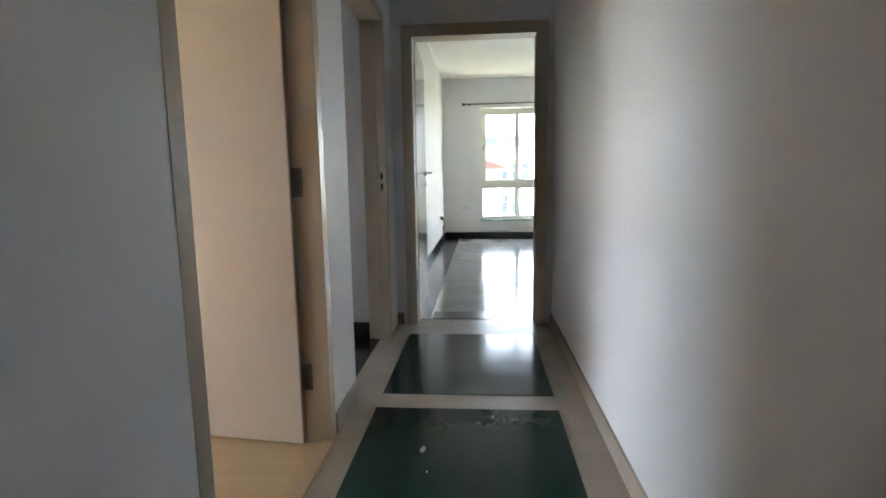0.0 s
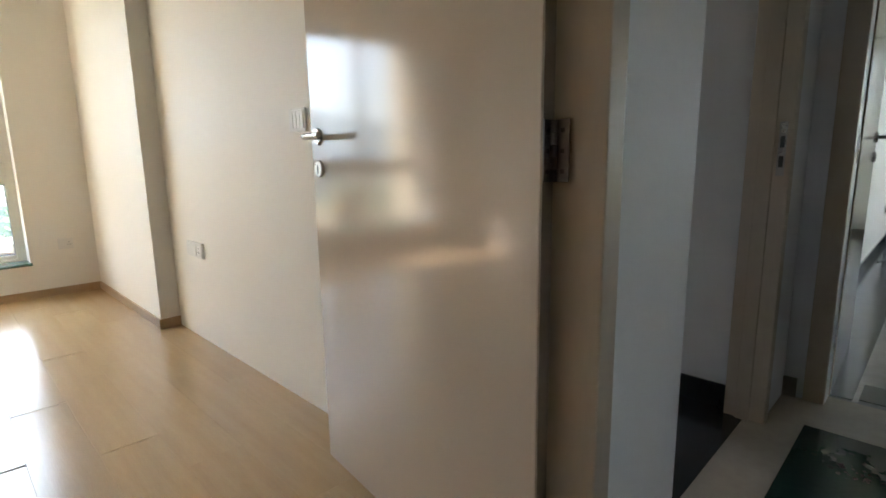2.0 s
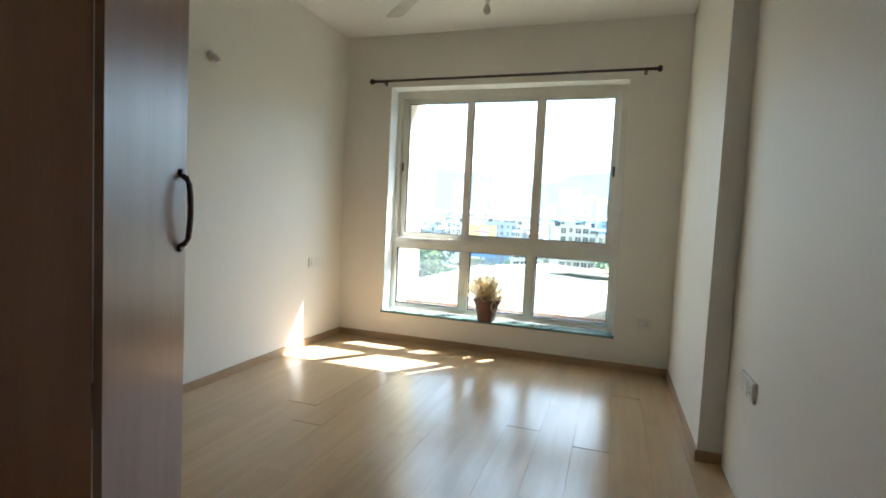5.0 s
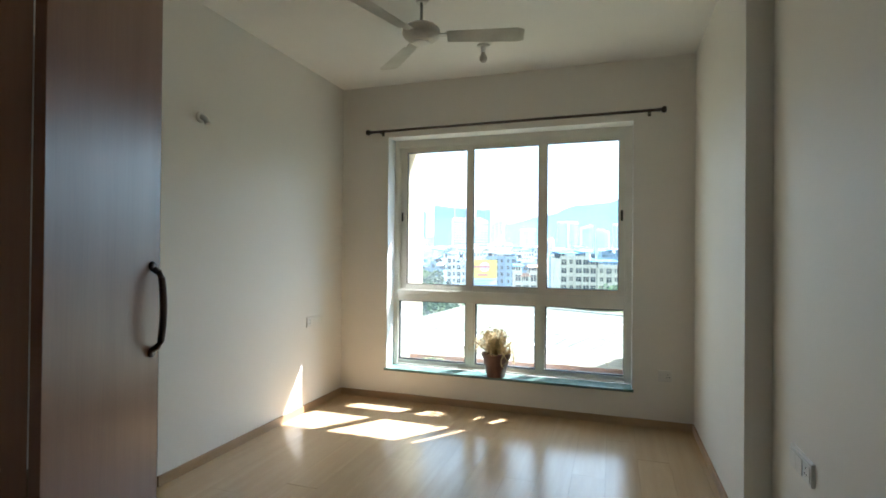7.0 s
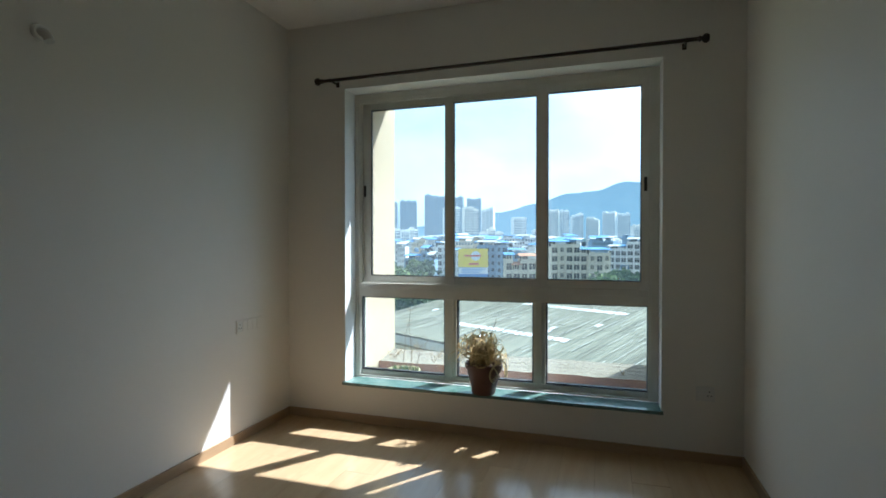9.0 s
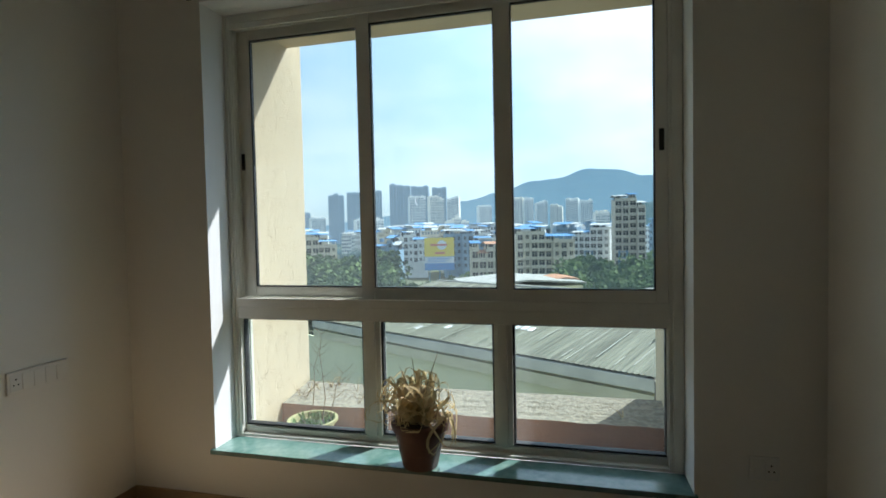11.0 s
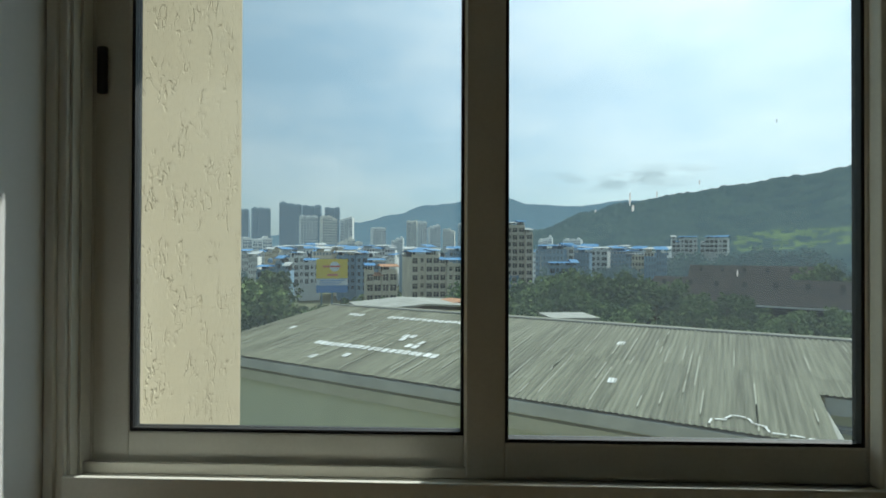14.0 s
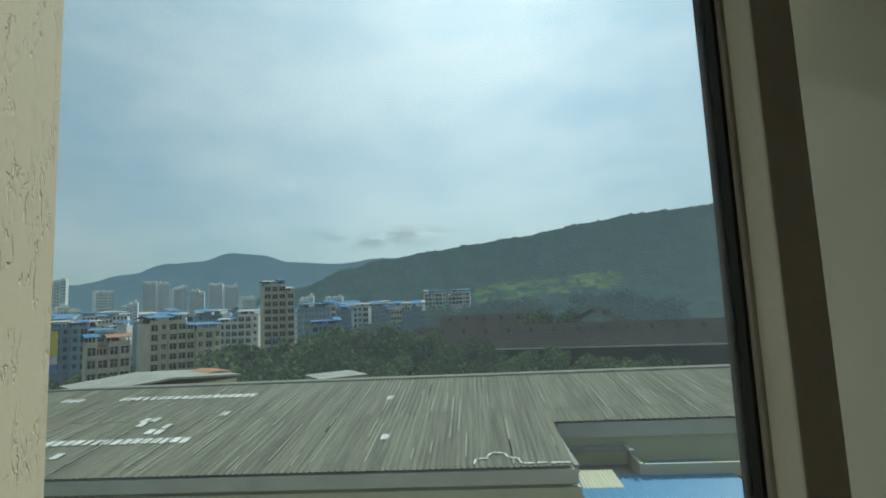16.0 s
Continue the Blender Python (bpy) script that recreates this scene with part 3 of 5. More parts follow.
def hinge(parent, x, y, z, face):
    """A butt hinge: two leaves, knuckles and screws. face: -1 where the leaves face -y, 0 where they face -x."""
    h = 0.055
    bm = boxes((x - 0.003, x, y + 0.004, y + 0.035, z - h, z + h), (x - 0.036, x - 0.004, y + 0.0045, y + 0.0075, z - h, z + h), bevel=0.001)
    ob = part("hinge", bm, HINGE, parent, "worn steel butt hinge")
    bm = bmesh.new()
    for i in range(5):
        lathe(bm, [(0.0065, -0.0103), (0.0072, -0.009), (0.0072, 0.009), (0.0065, 0.0103)], (x - 0.005, y + 0.0125, z - h + 0.011 + i * 0.022), "Z", 12)
    part("knuckle", bm, HINGE, ob, smooth=True)
    bm = bmesh.new()
    for dz in (-0.036, 0, 0.036):
        box(bm, x - 0.026, x - 0.018, y + 0.0075, y + 0.0085, z + dz - 0.004, z + dz + 0.004)
        box(bm, x - 0.004, x - 0.003, y + 0.022, y + 0.030, z + dz - 0.004, z + dz + 0.004)
    part("screw", bm, DARK_METAL, ob)


def lever_set(parent, x, y, z, side, along):
    """Lever handle on a rose with a keyhole rose below, on a face that looks along side * y, lever pointing along * x."""
    def yy(d):
        return y + side * d
    def rose(c):
        bm = lathe(bmesh.new(), [(0.026, 0), (0.026, 0.006), (0.023, 0.009), (0.0, 0.009)], (x, y, c), "Y", 24)
        if side < 0:
            for v in bm.verts:
                v.co.y = 2 * y - v.co.y
        return bm
    r = part("rose", rose(z), STEEL, parent, "brushed steel rose", smooth=True)
    bm = bmesh.new()
    tube(bm, [(x, yy(0.006), z), (x, yy(0.042), z), (x + along * 0.006, yy(0.052), z), (x + along * 0.02, yy(0.056), z), (x + along * 0.12, yy(0.056), z)], 0.0095, 12)
    part("lever", bm, STEEL, r, "brushed steel lever", smooth=True)
    k = part("keyhole_rose", rose(z - 0.098), STEEL, parent, "brushed steel keyhole rose", smooth=True)
    part("keyhole", boxes((x - 0.004, x + 0.004, min(yy(0.0085), yy(0.0105)), max(yy(0.0085), yy(0.0105)), z - 0.115, z - 0.085), bevel=0.001), BLACK, k)


def flush_door(name, width, label):
    """A flush door, built closed along +x from its hinge at the origin, its face towards -y."""
    d = thing(name, (0, 0, 0), label, "door", kind="structure")
    part("leaf", boxes((0.004, width, 0.0, 0.036, 0.008, 2.035), bevel=0.002), DOOR, d)
    part("edge_band", boxes((0.0, 0.004, 0.001, 0.035, 0.008, 2.035)), EDGE, d)
    part("edge_band", boxes((width, width + 0.002, 0.002, 0.034, 0.008, 2.035)), FRAME, d)
    lever_set(d, width - 0.052, 0.0, 1.112, -1, -1)
    lever_set(d, width - 0.052, 0.036, 1.112, 1, -1)
    lk = part("lock_plate", boxes((width + 0.002, width + 0.004, 0.008, 0.028, 0.98, 1.16)), STEEL, d, "steel lock plate")
    part("latch_bolt", boxes((width + 0.004, width + 0.012, 0.012, 0.024, 1.10, 1.12), bevel=0.002), STEEL, lk)
    for z in (0.28, 1.05, 1.82):
        hinge(d, 0.0, 0.0, z, -1)
    return d


door_frame("door_frame_1", DX0, DX1 + 0.05, YK, YS, "beige painted wooden frame of the bedroom doorway")
d1 = flush_door("door_1", 0.95, "cream laminate flush door standing open against the wall")
d1.matrix_basis = pose(2.925, -4.528, 0, 0, 0, 83.4)
structure("door_frame_2", boxes((BX1 - 0.02, BX1 + 0.04, YK - 0.012, YS + 0.012, 0, DH), (BX0, BX1 - 0.02, YK - 0.012, YS + 0.012, DH - 0.06, DH), (BX1 - 0.032, BX1 - 0.02, YK + 0.04, YS - 0.03, 0, DH - 0.06), bevel=0.003), FRAME, "beige painted wooden frame of the second doorway", "door frame")
structure("door_frame_3", boxes((EX - 0.012, EX + 0.132, EY0, EY0 + 0.075, 0, DH + 0.01), (EX - 0.012, EX + 0.132, EY1 - 0.075, EY1, 0, DH + 0.01), (EX - 0.012, EX + 0.132, EY1, EY0, DH - 0.07, DH + 0.01), bevel=0.003), FRAME, "beige painted wooden frame of the far doorway", "door frame")
d3 = copy_thing(d1, pose(EX + 0.10, EY0 - 0.006, 0, 0, 0, 2.0) @ Matrix.Diagonal((0.9, 1, 1, 1)))
d3.name = "door_3"
tagged(d3, "cream laminate flush door opened into the far room")
lk = thing("strike_plate", (BX1 - 0.03, YK, 1.05), "steel strike plate let into the beige frame", "strike plate")
part("plate", boxes((BX1 - 0.024, BX1 - 0.020, YK + 0.005, YK + 0.030, 0.96, 1.15), bevel=0.001), STEEL, lk)
part("slot", boxes((BX1 - 0.026, BX1 - 0.0235, YK + 0.010, YK + 0.024, 1.06, 1.10)), BLACK, lk)
part("slot", boxes((BX1 - 0.026, BX1 - 0.0235, YK + 0.010, YK + 0.024, 0.99, 1.03)), BLACK, lk)


# ---- wardrobe ----
def wardrobe():
    x0, x1, y0, y1, z1, t = 0.02, 1.507, YS + 0.02, -3.70, 2.42, 0.018
    w = thing("wardrobe", (0.77, -4.1, 0), "dark walnut laminate wardrobe with one door ajar", "wardrobe")
    part("side_panel", boxes((x1 - t, x1, y0, y1, 0, z1), bevel=0.001), WALNUT, w)
    part("side_panel", boxes((x0, x0 + t, y0, y1, 0, z1), bevel=0.001), WALNUT, w)
    part("back_panel", boxes((x0 + t, x1 - t, y0, y0 + 0.006, 0.06, z1)), WALNUT, w)
    part("top_panel", boxes((x0 + t, x1 - t, y0 + 0.006, y1, z1 - t, z1)), WALNUT, w)
    part("bottom_panel", boxes((x0 + t, x1 - t, y0 + 0.006, y1, 0.06, 0.06 + t)), WALNUT, w)
    part("plinth", boxes((x0 + t, x1 - t, y1 - 0.05, y1 - 0.035, 0, 0.06)), WALNUT, w)
    part("divider", boxes((1.0, 1.0 + t, y0 + 0.006, y1 - 0.004, 0.06 + t, z1 - t)), WALNUT, w)
    for z in (0.7, 1.3, 1.9):
        part("shelf", boxes((1.0 + t, x1 - t, y0 + 0.006, y1 - 0.02, z, z + t)), WALNUT, w)
    wd = 0.50

    def leaf(hx, sgn, deg):
        turn = Matrix.Translation((hx, y1 + 0.002, 0)) @ Matrix.Rotation(radians(deg), 4, "Z")
        bm = boxes(tuple(sorted((0.0, sgn * wd))) + (0.0, 0.019, 0.065, z1 - 0.004), bevel=0.0015)
        bm.transform(turn)
        ob = part("door", bm, WALNUT, w)
        hx2 = sgn * (wd - 0.055)
        bm = bmesh.new()
        pts = [(hx2, 0.015 + 0.026 * min(1.0, 3.2 * math.sin(math.pi * i / 14)) ** 0.8 + 0.010 * math.sin(math.pi * i / 14), 1.085 + 0.225 * i / 14) for i in range(15)]
        tube(bm, pts, 0.0085, 10)
        for z in (1.085, 1.31):
            lathe(bm, [(0.0125, 0), (0.0125, 0.006), (0.009, 0.010), (0, 0.010)], (hx2, 0.019, z), "Y", 12)
        for v in bm.verts:
            v.co.x = hx2 + (v.co.x - hx2) * 1.25
        bm.transform(turn)
        part("handle", bm, BROWN_HANDLE, ob, "curved bronze-brown bow handle", smooth=True)
    leaf(x1, -1, -63)
    leaf(0.02, 1, 0)
    leaf(1.003, -1, 0)


wardrobe()


def orange_wardrobe():
    w = thing("wardrobe", (9.0, -2.4, 0), "orange laminate wardrobe in the side room", "wardrobe")
    part("body", boxes((8.72, 9.29, -3.05, -1.55, 0.0, 2.27), bevel=0.003), ORANGE, w)
    for y in (-3.04, -2.54, -2.04):
        d = part("door", boxes((8.70, 8.718, y, y + 0.485, 0.06, 2.25), bevel=0.002), ORANGE, w)
        part("handle", tube(bmesh.new(), [(8.70, y + 0.43, 1.05), (8.67, y + 0.43, 1.07), (8.67, y + 0.43, 1.21), (8.70, y + 0.43, 1.23)], 0.007, 8), STEEL, d, "steel bow handle", smooth=True)


orange_wardrobe()

# ---- ceiling fan, lamp holders, sockets ----
def ceiling_fan():
    x, y, z = 1.36, -1.47, 2.66
    f = thing("ceiling_fan", (x, y, H), "off-white enamelled three-blade ceiling fan", "ceiling fan")
    part("canopy", lathe(bmesh.new(), [(0.012, 0), (0.03, 0.0), (0.055, 0.035), (0.06, 0.055), (0.0, 0.055)], (x, y, H - 0.055)), FAN_WHITE, f, smooth=True)
    part("downrod", tube(bmesh.new(), [(x, y, z + 0.06), (x, y, H - 0.05)], 0.011), FAN_WHITE, f, smooth=True)
    part("motor", lathe(bmesh.new(), [(0.0, -0.055), (0.05, -0.054), (0.075, -0.042), (0.105, -0.02), (0.115, 0.0), (0.112, 0.025), (0.09, 0.045), (0.05, 0.058), (0.02, 0.07), (0.0, 0.07)], (x, y, z), segs=40), FAN_WHITE, f, smooth=True)
    part("bottom_cap", lathe(bmesh.new(), [(0.0, -0.068), (0.03, -0.066), (0.052, -0.058), (0.055, -0.052), (0.0, -0.052)], (x, y, z)), PLASTIC, f, smooth=True)
    for deg in (18, 138, 258):
        turn = Matrix.Translation((x, y, z)) @ Matrix.Rotation(radians(deg - 4), 4, "Z")
        bm = boxes((0.09, 0.19, -0.022, 0.022, -0.012, -0.006), bevel=0.002)
        bm.transform(turn)
        arm = part("blade_iron", bm, FAN_WHITE, f)
        bm = bmesh.new()
        rows = []
        for i in range(13):
            s = 0.155 + 0.455 * i / 12
            half = 0.052 + 0.016 * i / 12 - (0.02 if i == 12 else 0.0)
            rows.append([(s, -half, -0.014 + 0.010 * half / 0.06), (s, half, -0.014 - 0.016)])
        top = [[bm.verts.new(Vector(p)) for p in r] for r in rows]
        for a, b in zip(top, top[1:]):
            bm.faces.new((a[0], a[1], b[1], b[0]))
        bmesh.ops.solidify(bm, geom=bm.faces[:], thickness=0.004)
        bm.transform(turn)
        part("blade", bm, FAN_WHITE, f)
    return f


ceiling_fan()


def bulb_holder(x, y):
    b = thing("ceiling_lamp", (x, y, H), "white ceiling lamp holder with an unlit bulb", "lamp")
    part("holder", lathe(bmesh.new(), [(0.0, 0.0), (0.018, 0.0), (0.020, 0.03), (0.024, 0.04), (0.045, 0.045), (0.048, 0.055), (0.0, 0.055)], (x, y, H - 0.055)), PLASTIC, b, smooth=True)
    part("bulb", lathe(bmesh.new(), [(0.0, -0.075), (0.018, -0.070), (0.028, -0.052), (0.026, -0.034), (0.015, -0.012), (0.014, 0.0)], (x, y, H - 0.053)), BULB, b, "unlit glass bulb", smooth=True)


bulb_holder(1.53, -0.63)


def wall_holder(y, z):
    b = thing("wall_lamp_holder", (0, y, z), "white angled lamp holder without a bulb", "lamp holder")
    part("base", lathe(bmesh.new(), [(0.034, 0), (0.034, 0.010), (0.028, 0.016), (0.0, 0.016)], (0, y, z), "X"), PLASTIC, b, smooth=True)
    part("socket", tube(bmesh.new(), [(0.012, y, z), (0.035, y, z - 0.004), (0.055, y, z - 0.022), (0.066, y, z - 0.046)], 0.019, 16), PLASTIC, b, smooth=True)


wall_holder(-1.78, 2.185)


def switch_plate(name, m, width, count, label, cover=PLASTIC):
    """A plate of modular switches on a wall; m places its local frame: x along the wall, y out of it."""
    p = thing(name, (0, 0, 0), label, "socket" if "socket" in name else "switch")
    h = 0.044
    pl = part("plate", boxes((-width / 2, width / 2, 0, 0.009, -h, h), bevel=0.003), cover, p)
    step = (width - 0.016) / count
    for i in range(count):
        a = -width / 2 + 0.008 + i * step
        if "socket" in name and i == (count - 1 if cover is WALL else 0):
            so = part("outlet", boxes((a + 0.001, a + step - 0.001, 0.009, 0.011, -0.033, 0.033), bevel=0.001), PLASTIC if cover is WALL else cover, p)
            c = a + step / 2
            for dx, dz in ((0, 0.013), (-0.009, -0.009), (0.009, -0.009)):
                part("pin_hole", boxes((c + dx - 0.003, c + dx + 0.003, 0.0105, 0.0118, dz - 0.003, dz + 0.003)), BLACK, so)
        else:
            part("rocker", boxes((a + 0.001, a + step - 0.001, 0.009, 0.0125, -0.033, 0.033), bevel=0.002), cover, p)
    p.matrix_basis = m
    return p


switch_plate("wall_socket", pose(0, -0.465, 0.75, 0, 0, -90), 0.25, 5, "long cream plate of switches and one socket", WALL)
switch_plate("wall_socket", pose(XR, -1.99, 0.545, 0, 0, 90) @ Matrix.Diagonal((1, 1.6, 1, 1)), 0.23, 3, "white socket with a switch low on the wall")
switch_plate("wall_socket", pose(2.845, 0, 0.41, 0, 0, 180), 0.10, 2, "white socket plate beside the window")
switch_plate("switch_plate", pose(XR, -3.22, 1.195, 0, 0, 90), 0.12, 4, "white plate of rocker switches behind the door")
switch_plate("wall_socket", pose(FX, -4.95, 0.55, 0, 0, 90), 0.12, 2, "white socket plate on the far room wall")


# ---- pot of dried leaves on the sill ----
def dead_plant():
    x, y, z = 1.50, 0.030, 0.285
    p = thing("potted_plant", (x, y, z), "terracotta plastic pot of dried straw-yellow leaves", "plant")
    part("pot", lathe(bmesh.new(), [(0.0, 0.0), (0.072, 0.0), (0.078, 0.006), (0.113, 0.168), (0.124, 0.171), (0.127, 0.200), (0.121, 0.207), (0.113, 0.201), (0.109, 0.172), (0.0, 0.166)], (x, y, z), segs=36), CLAY, p, smooth=True)
    part("soil", lathe(bmesh.new(), [(0.0, 0.165), (0.107, 0.166), (0.10, 0.176), (0.04, 0.184), (0.0, 0.182)], (x, y, z)), SOIL, p, smooth=True)
    rnd = random.Random(7)
    for i in range(165):
        ang = rnd.uniform(0, 2 * math.pi)
        r0 = rnd.uniform(0.0, 0.05)
        reach = rnd.uniform(0.02, 0.155)
        high = rnd.uniform(0.07, 0.215) * (1.12 - 1.5 * abs(reach - 0.07))
        arc = rnd.uniform(0.6, 1.2)
        wide = rnd.uniform(0.0045, 0.0095)
        if i < 9:
            ang, r0, reach, high, arc = rnd.uniform(-0.55, 0.2), 0.09, rnd.uniform(0.055, 0.085), 0.07, rnd.uniform(1.25, 1.5)
        bm = bmesh.new()
        prev = None
        n = 10
        for k in range(n + 1):
            q = k / n
            rr = r0 + reach * math.sin(math.pi * 0.5 * min(1.0, q * 1.25)) + 0.008 * math.sin(6 * q + i)
            hh = 0.175 + high * math.sin(math.pi * arc * q)
            if rr < 0.136 or i >= 9:
                hh = max(hh, 0.213 + 0.02 * math.sin(i))
            a2 = ang + 0.6 * math.sin(3 * q + i * 1.7)
            c = Vector((x - (0.045 * q if i >= 9 else 0.0) + 0.014 * q * math.sin(9 * q + i) + rr * math.cos(a2), min(y + rr * math.sin(a2), 0.150), z + hh))
            w = wide * (1 - q) ** 0.5 + 0.0014
            tw = 1.8 * q + i
            side = Vector((-math.sin(a2 + 0.9 * math.sin(tw)), math.cos(a2 + 0.9 * math.sin(tw)), 0.45 * math.sin(tw)))
            pair = (bm.verts.new(c - side * w), bm.verts.new(c + Vector((0, 0, -0.4 * w))), bm.verts.new(c + side * w))
            if prev:
                bm.faces.new((prev[0], prev[1], pair[1], pair[0]))
                bm.faces.new((prev[1], prev[2], pair[2], pair[1]))
            prev = pair
        part("leaf", bm, STRAW, p, smooth=True)
    for ang, l in ((0.7, 0.33), (1.9, 0.30), (2.6, 0.26)):
        tip = Vector((x + 0.11 * math.cos(ang), y + 0.02, z + 0.17 + l))
        mid = Vector((x + 0.05 * math.cos(ang), y + 0.01, z + 0.17 + l * 0.6))
        part("twig", tube(bmesh.new(), [(x, y, z + 0.175), mid, tip], 0.003, 6, 0.4), TWIG, p)


dead_plant()


def planter():
    x, y, z = 0.74, 0.47, 0.12
    p = thing("planter", (x, y, z), "olive plastic planter of sprouts on the ledge outside", "planter")
    part("pot", lathe(bmesh.new(), [(0.0, 0.0), (0.085, 0.0), (0.125, 0.14), (0.14, 0.145), (0.14, 0.16), (0.125, 0.16), (0.115, 0.13), (0.0, 0.128)], (x, y, z)), GREEN_POT, p, smooth=True)
    part("soil", lathe(bmesh.new(), [(0.0, 0.126), (0.114, 0.127), (0.06, 0.136), (0.0, 0.138)], (x, y, z)), SOIL, p, smooth=True)
    rnd = random.Random(3)
    for i in range(70):
        a, r = rnd.uniform(0, 6.28), 0.108 * rnd.random() ** 0.5
        c = Vector((x + r * math.cos(a), y + r * math.sin(a), z + 0.130))
        bm = bmesh.new()
        t = c + Vector((rnd.uniform(-0.03, 0.03), rnd.uniform(-0.03, 0.03), rnd.uniform(0.025, 0.06)))
        s = Vector((rnd.uniform(-1, 1), rnd.uniform(-1, 1), 0)).normalized() * 0.009
        m = (c + t) / 2
        vs = [bm.verts.new(q) for q in (c, m + s, t, m - s)]
        bm.faces.new(vs)
        part("sprout", bm, SPROUT, p)
    for dx, dy, l, lean in ((-0.05, 0.02, 0.42, 0.10), (0.03, 0.05, 0.50, 0.02), (0.06, 0.0, 0.30, 0.14)):
        pts = [(x + dx + lean * s + 0.015 * math.sin(6 * s), y + dy + 0.01 * math.sin(5 * s), z + 0.13 + l * s) for s in (0, 0.25, 0.5, 0.75, 1.0)]
        tw = part("stem", tube(bmesh.new(), pts, 0.0028, 6, 0.4), TWIG, p)
        for s in (2, 3, 4):
            q = Vector(pts[s])
            for sg in (-1, 1):
                part("twig", tube(bmesh.new(), [q, q + Vector((sg * 0.03, 0.01, 0.02)), q + Vector((sg * 0.055, 0.015, 0.05))], 0.0016, 5, 0.5), TWIG, tw)


planter()


def weed(x, y, z, seed):
    r = random.Random(seed)
    w = thing("dry_weed", (x, y, z), "dry brown weed growing out of the parapet", "weed", "dry weeds on the parapet")
    for i in range(r.randint(4, 8)):
        a, l = r.uniform(0, 6.28), r.uniform(0.04, 0.13)
        d = Vector((math.cos(a), 0.6 * math.sin(a), 0))
        part("stalk", tube(bmesh.new(), [(x, y, z - 0.01), Vector((x, y, z)) + d * l * 0.3 + Vector((0, 0, l * 0.5)), Vector((x, y, z)) + d * l * 0.8 + Vector((0, 0, l * r.uniform(0.5, 1.0)))], 0.0016, 5, 0.4), r.choice((TWIG, STRAW)), w)


wr = random.Random(8)
for i in range(16):
    wx, wy = 0.52 + 1.9 * wr.random() ** 1.6, wr.uniform(0.66, 0.92)
    weed(wx, wy, 0.297 + 0.14 * max(0.0, wy - 0.68), i)

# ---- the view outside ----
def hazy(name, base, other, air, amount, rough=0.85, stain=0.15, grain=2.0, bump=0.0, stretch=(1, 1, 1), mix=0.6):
    """A surface more than 50 m off; the bright air before it is put in as glow."""
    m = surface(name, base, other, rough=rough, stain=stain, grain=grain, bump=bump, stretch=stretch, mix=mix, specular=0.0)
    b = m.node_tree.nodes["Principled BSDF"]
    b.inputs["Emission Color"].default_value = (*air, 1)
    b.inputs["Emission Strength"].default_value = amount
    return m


# haze colour that far surfaces give off as emission
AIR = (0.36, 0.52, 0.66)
GROUND = surface("scrub_ground", (0.075, 0.10, 0.05), (0.16, 0.15, 0.10), rough=0.95, grain=0.6, stain=0.03, bump=0)
SHEET = surface("asbestos_sheet", (0.225, 0.225, 0.165), (0.058, 0.062, 0.043), rough=0.9, grain=5, stain=0.9, mix=0.85, bump=0.1, stretch=(5.5, 0.16, 1), vary=0.16)
PALE_RIB = surface("worn_pale_rib", (0.42, 0.42, 0.35), (0.26, 0.26, 0.21), rough=0.9, grain=6, stain=1.5, bump=0.05)
SKYLIGHT = surface("translucent_sheet", (0.62, 0.63, 0.62), (0.5, 0.5, 0.5), rough=0.6, grain=8, stain=1, bump=0.02, vary=0.1)
SHED_WALL = surface("pale_green_render", (0.62, 0.63, 0.44), (0.55, 0.56, 0.40), rough=0.9, grain=3, stain=0.35, bump=0.05)
CREAM_BAND = surface("cream_render", (0.56, 0.54, 0.40), (0.46, 0.44, 0.32), rough=0.9, grain=4, stain=0.5, bump=0.05)
GUTTER = surface("pale_gutter_concrete", (0.58, 0.58, 0.52), (0.42, 0.42, 0.38), rough=0.9, grain=3, stain=0.5, bump=0.08)
CONCRETE = surface("grey_concrete", (0.34, 0.34, 0.31), (0.22, 0.22, 0.20), rough=0.9, grain=4, stain=0.6, bump=0.1)
BLUE_SHEET = surface("blue_steel_sheet", (0.07, 0.28, 0.52), (0.06, 0.22, 0.43), rough=0.5, grain=3, stain=0.5, bump=0.02)
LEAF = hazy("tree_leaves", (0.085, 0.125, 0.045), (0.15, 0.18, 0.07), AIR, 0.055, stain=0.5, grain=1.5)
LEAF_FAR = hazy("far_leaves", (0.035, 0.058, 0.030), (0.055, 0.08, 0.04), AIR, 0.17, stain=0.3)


def uneven(m, low, high):
    """Each leaf clump a little lighter or darker than the next, and each tree than its neighbour."""
    n, k = m.node_tree.nodes, m.node_tree.links
    b = n["Principled BSDF"]
    geo, info, add, mr, hsv = (n.new("ShaderNode" + w) for w in ("NewGeometry", "ObjectInfo", "Math", "MapRange", "HueSaturation"))
    k.new(geo.outputs["Random Per Island"], add.inputs[0])
    k.new(info.outputs["Random"], add.inputs[1])
    mr.inputs["From Max"].default_value, mr.inputs["To Min"].default_value, mr.inputs["To Max"].default_value = 2.0, low, high
    k.new(add.outputs[0], mr.inputs["Value"])
    k.new(mr.outputs["Result"], hsv.inputs["Value"])
    k.new(b.inputs["Base Color"].links[0].from_socket, hsv.inputs["Color"])
    k.new(hsv.outputs["Color"], b.inputs["Base Color"])


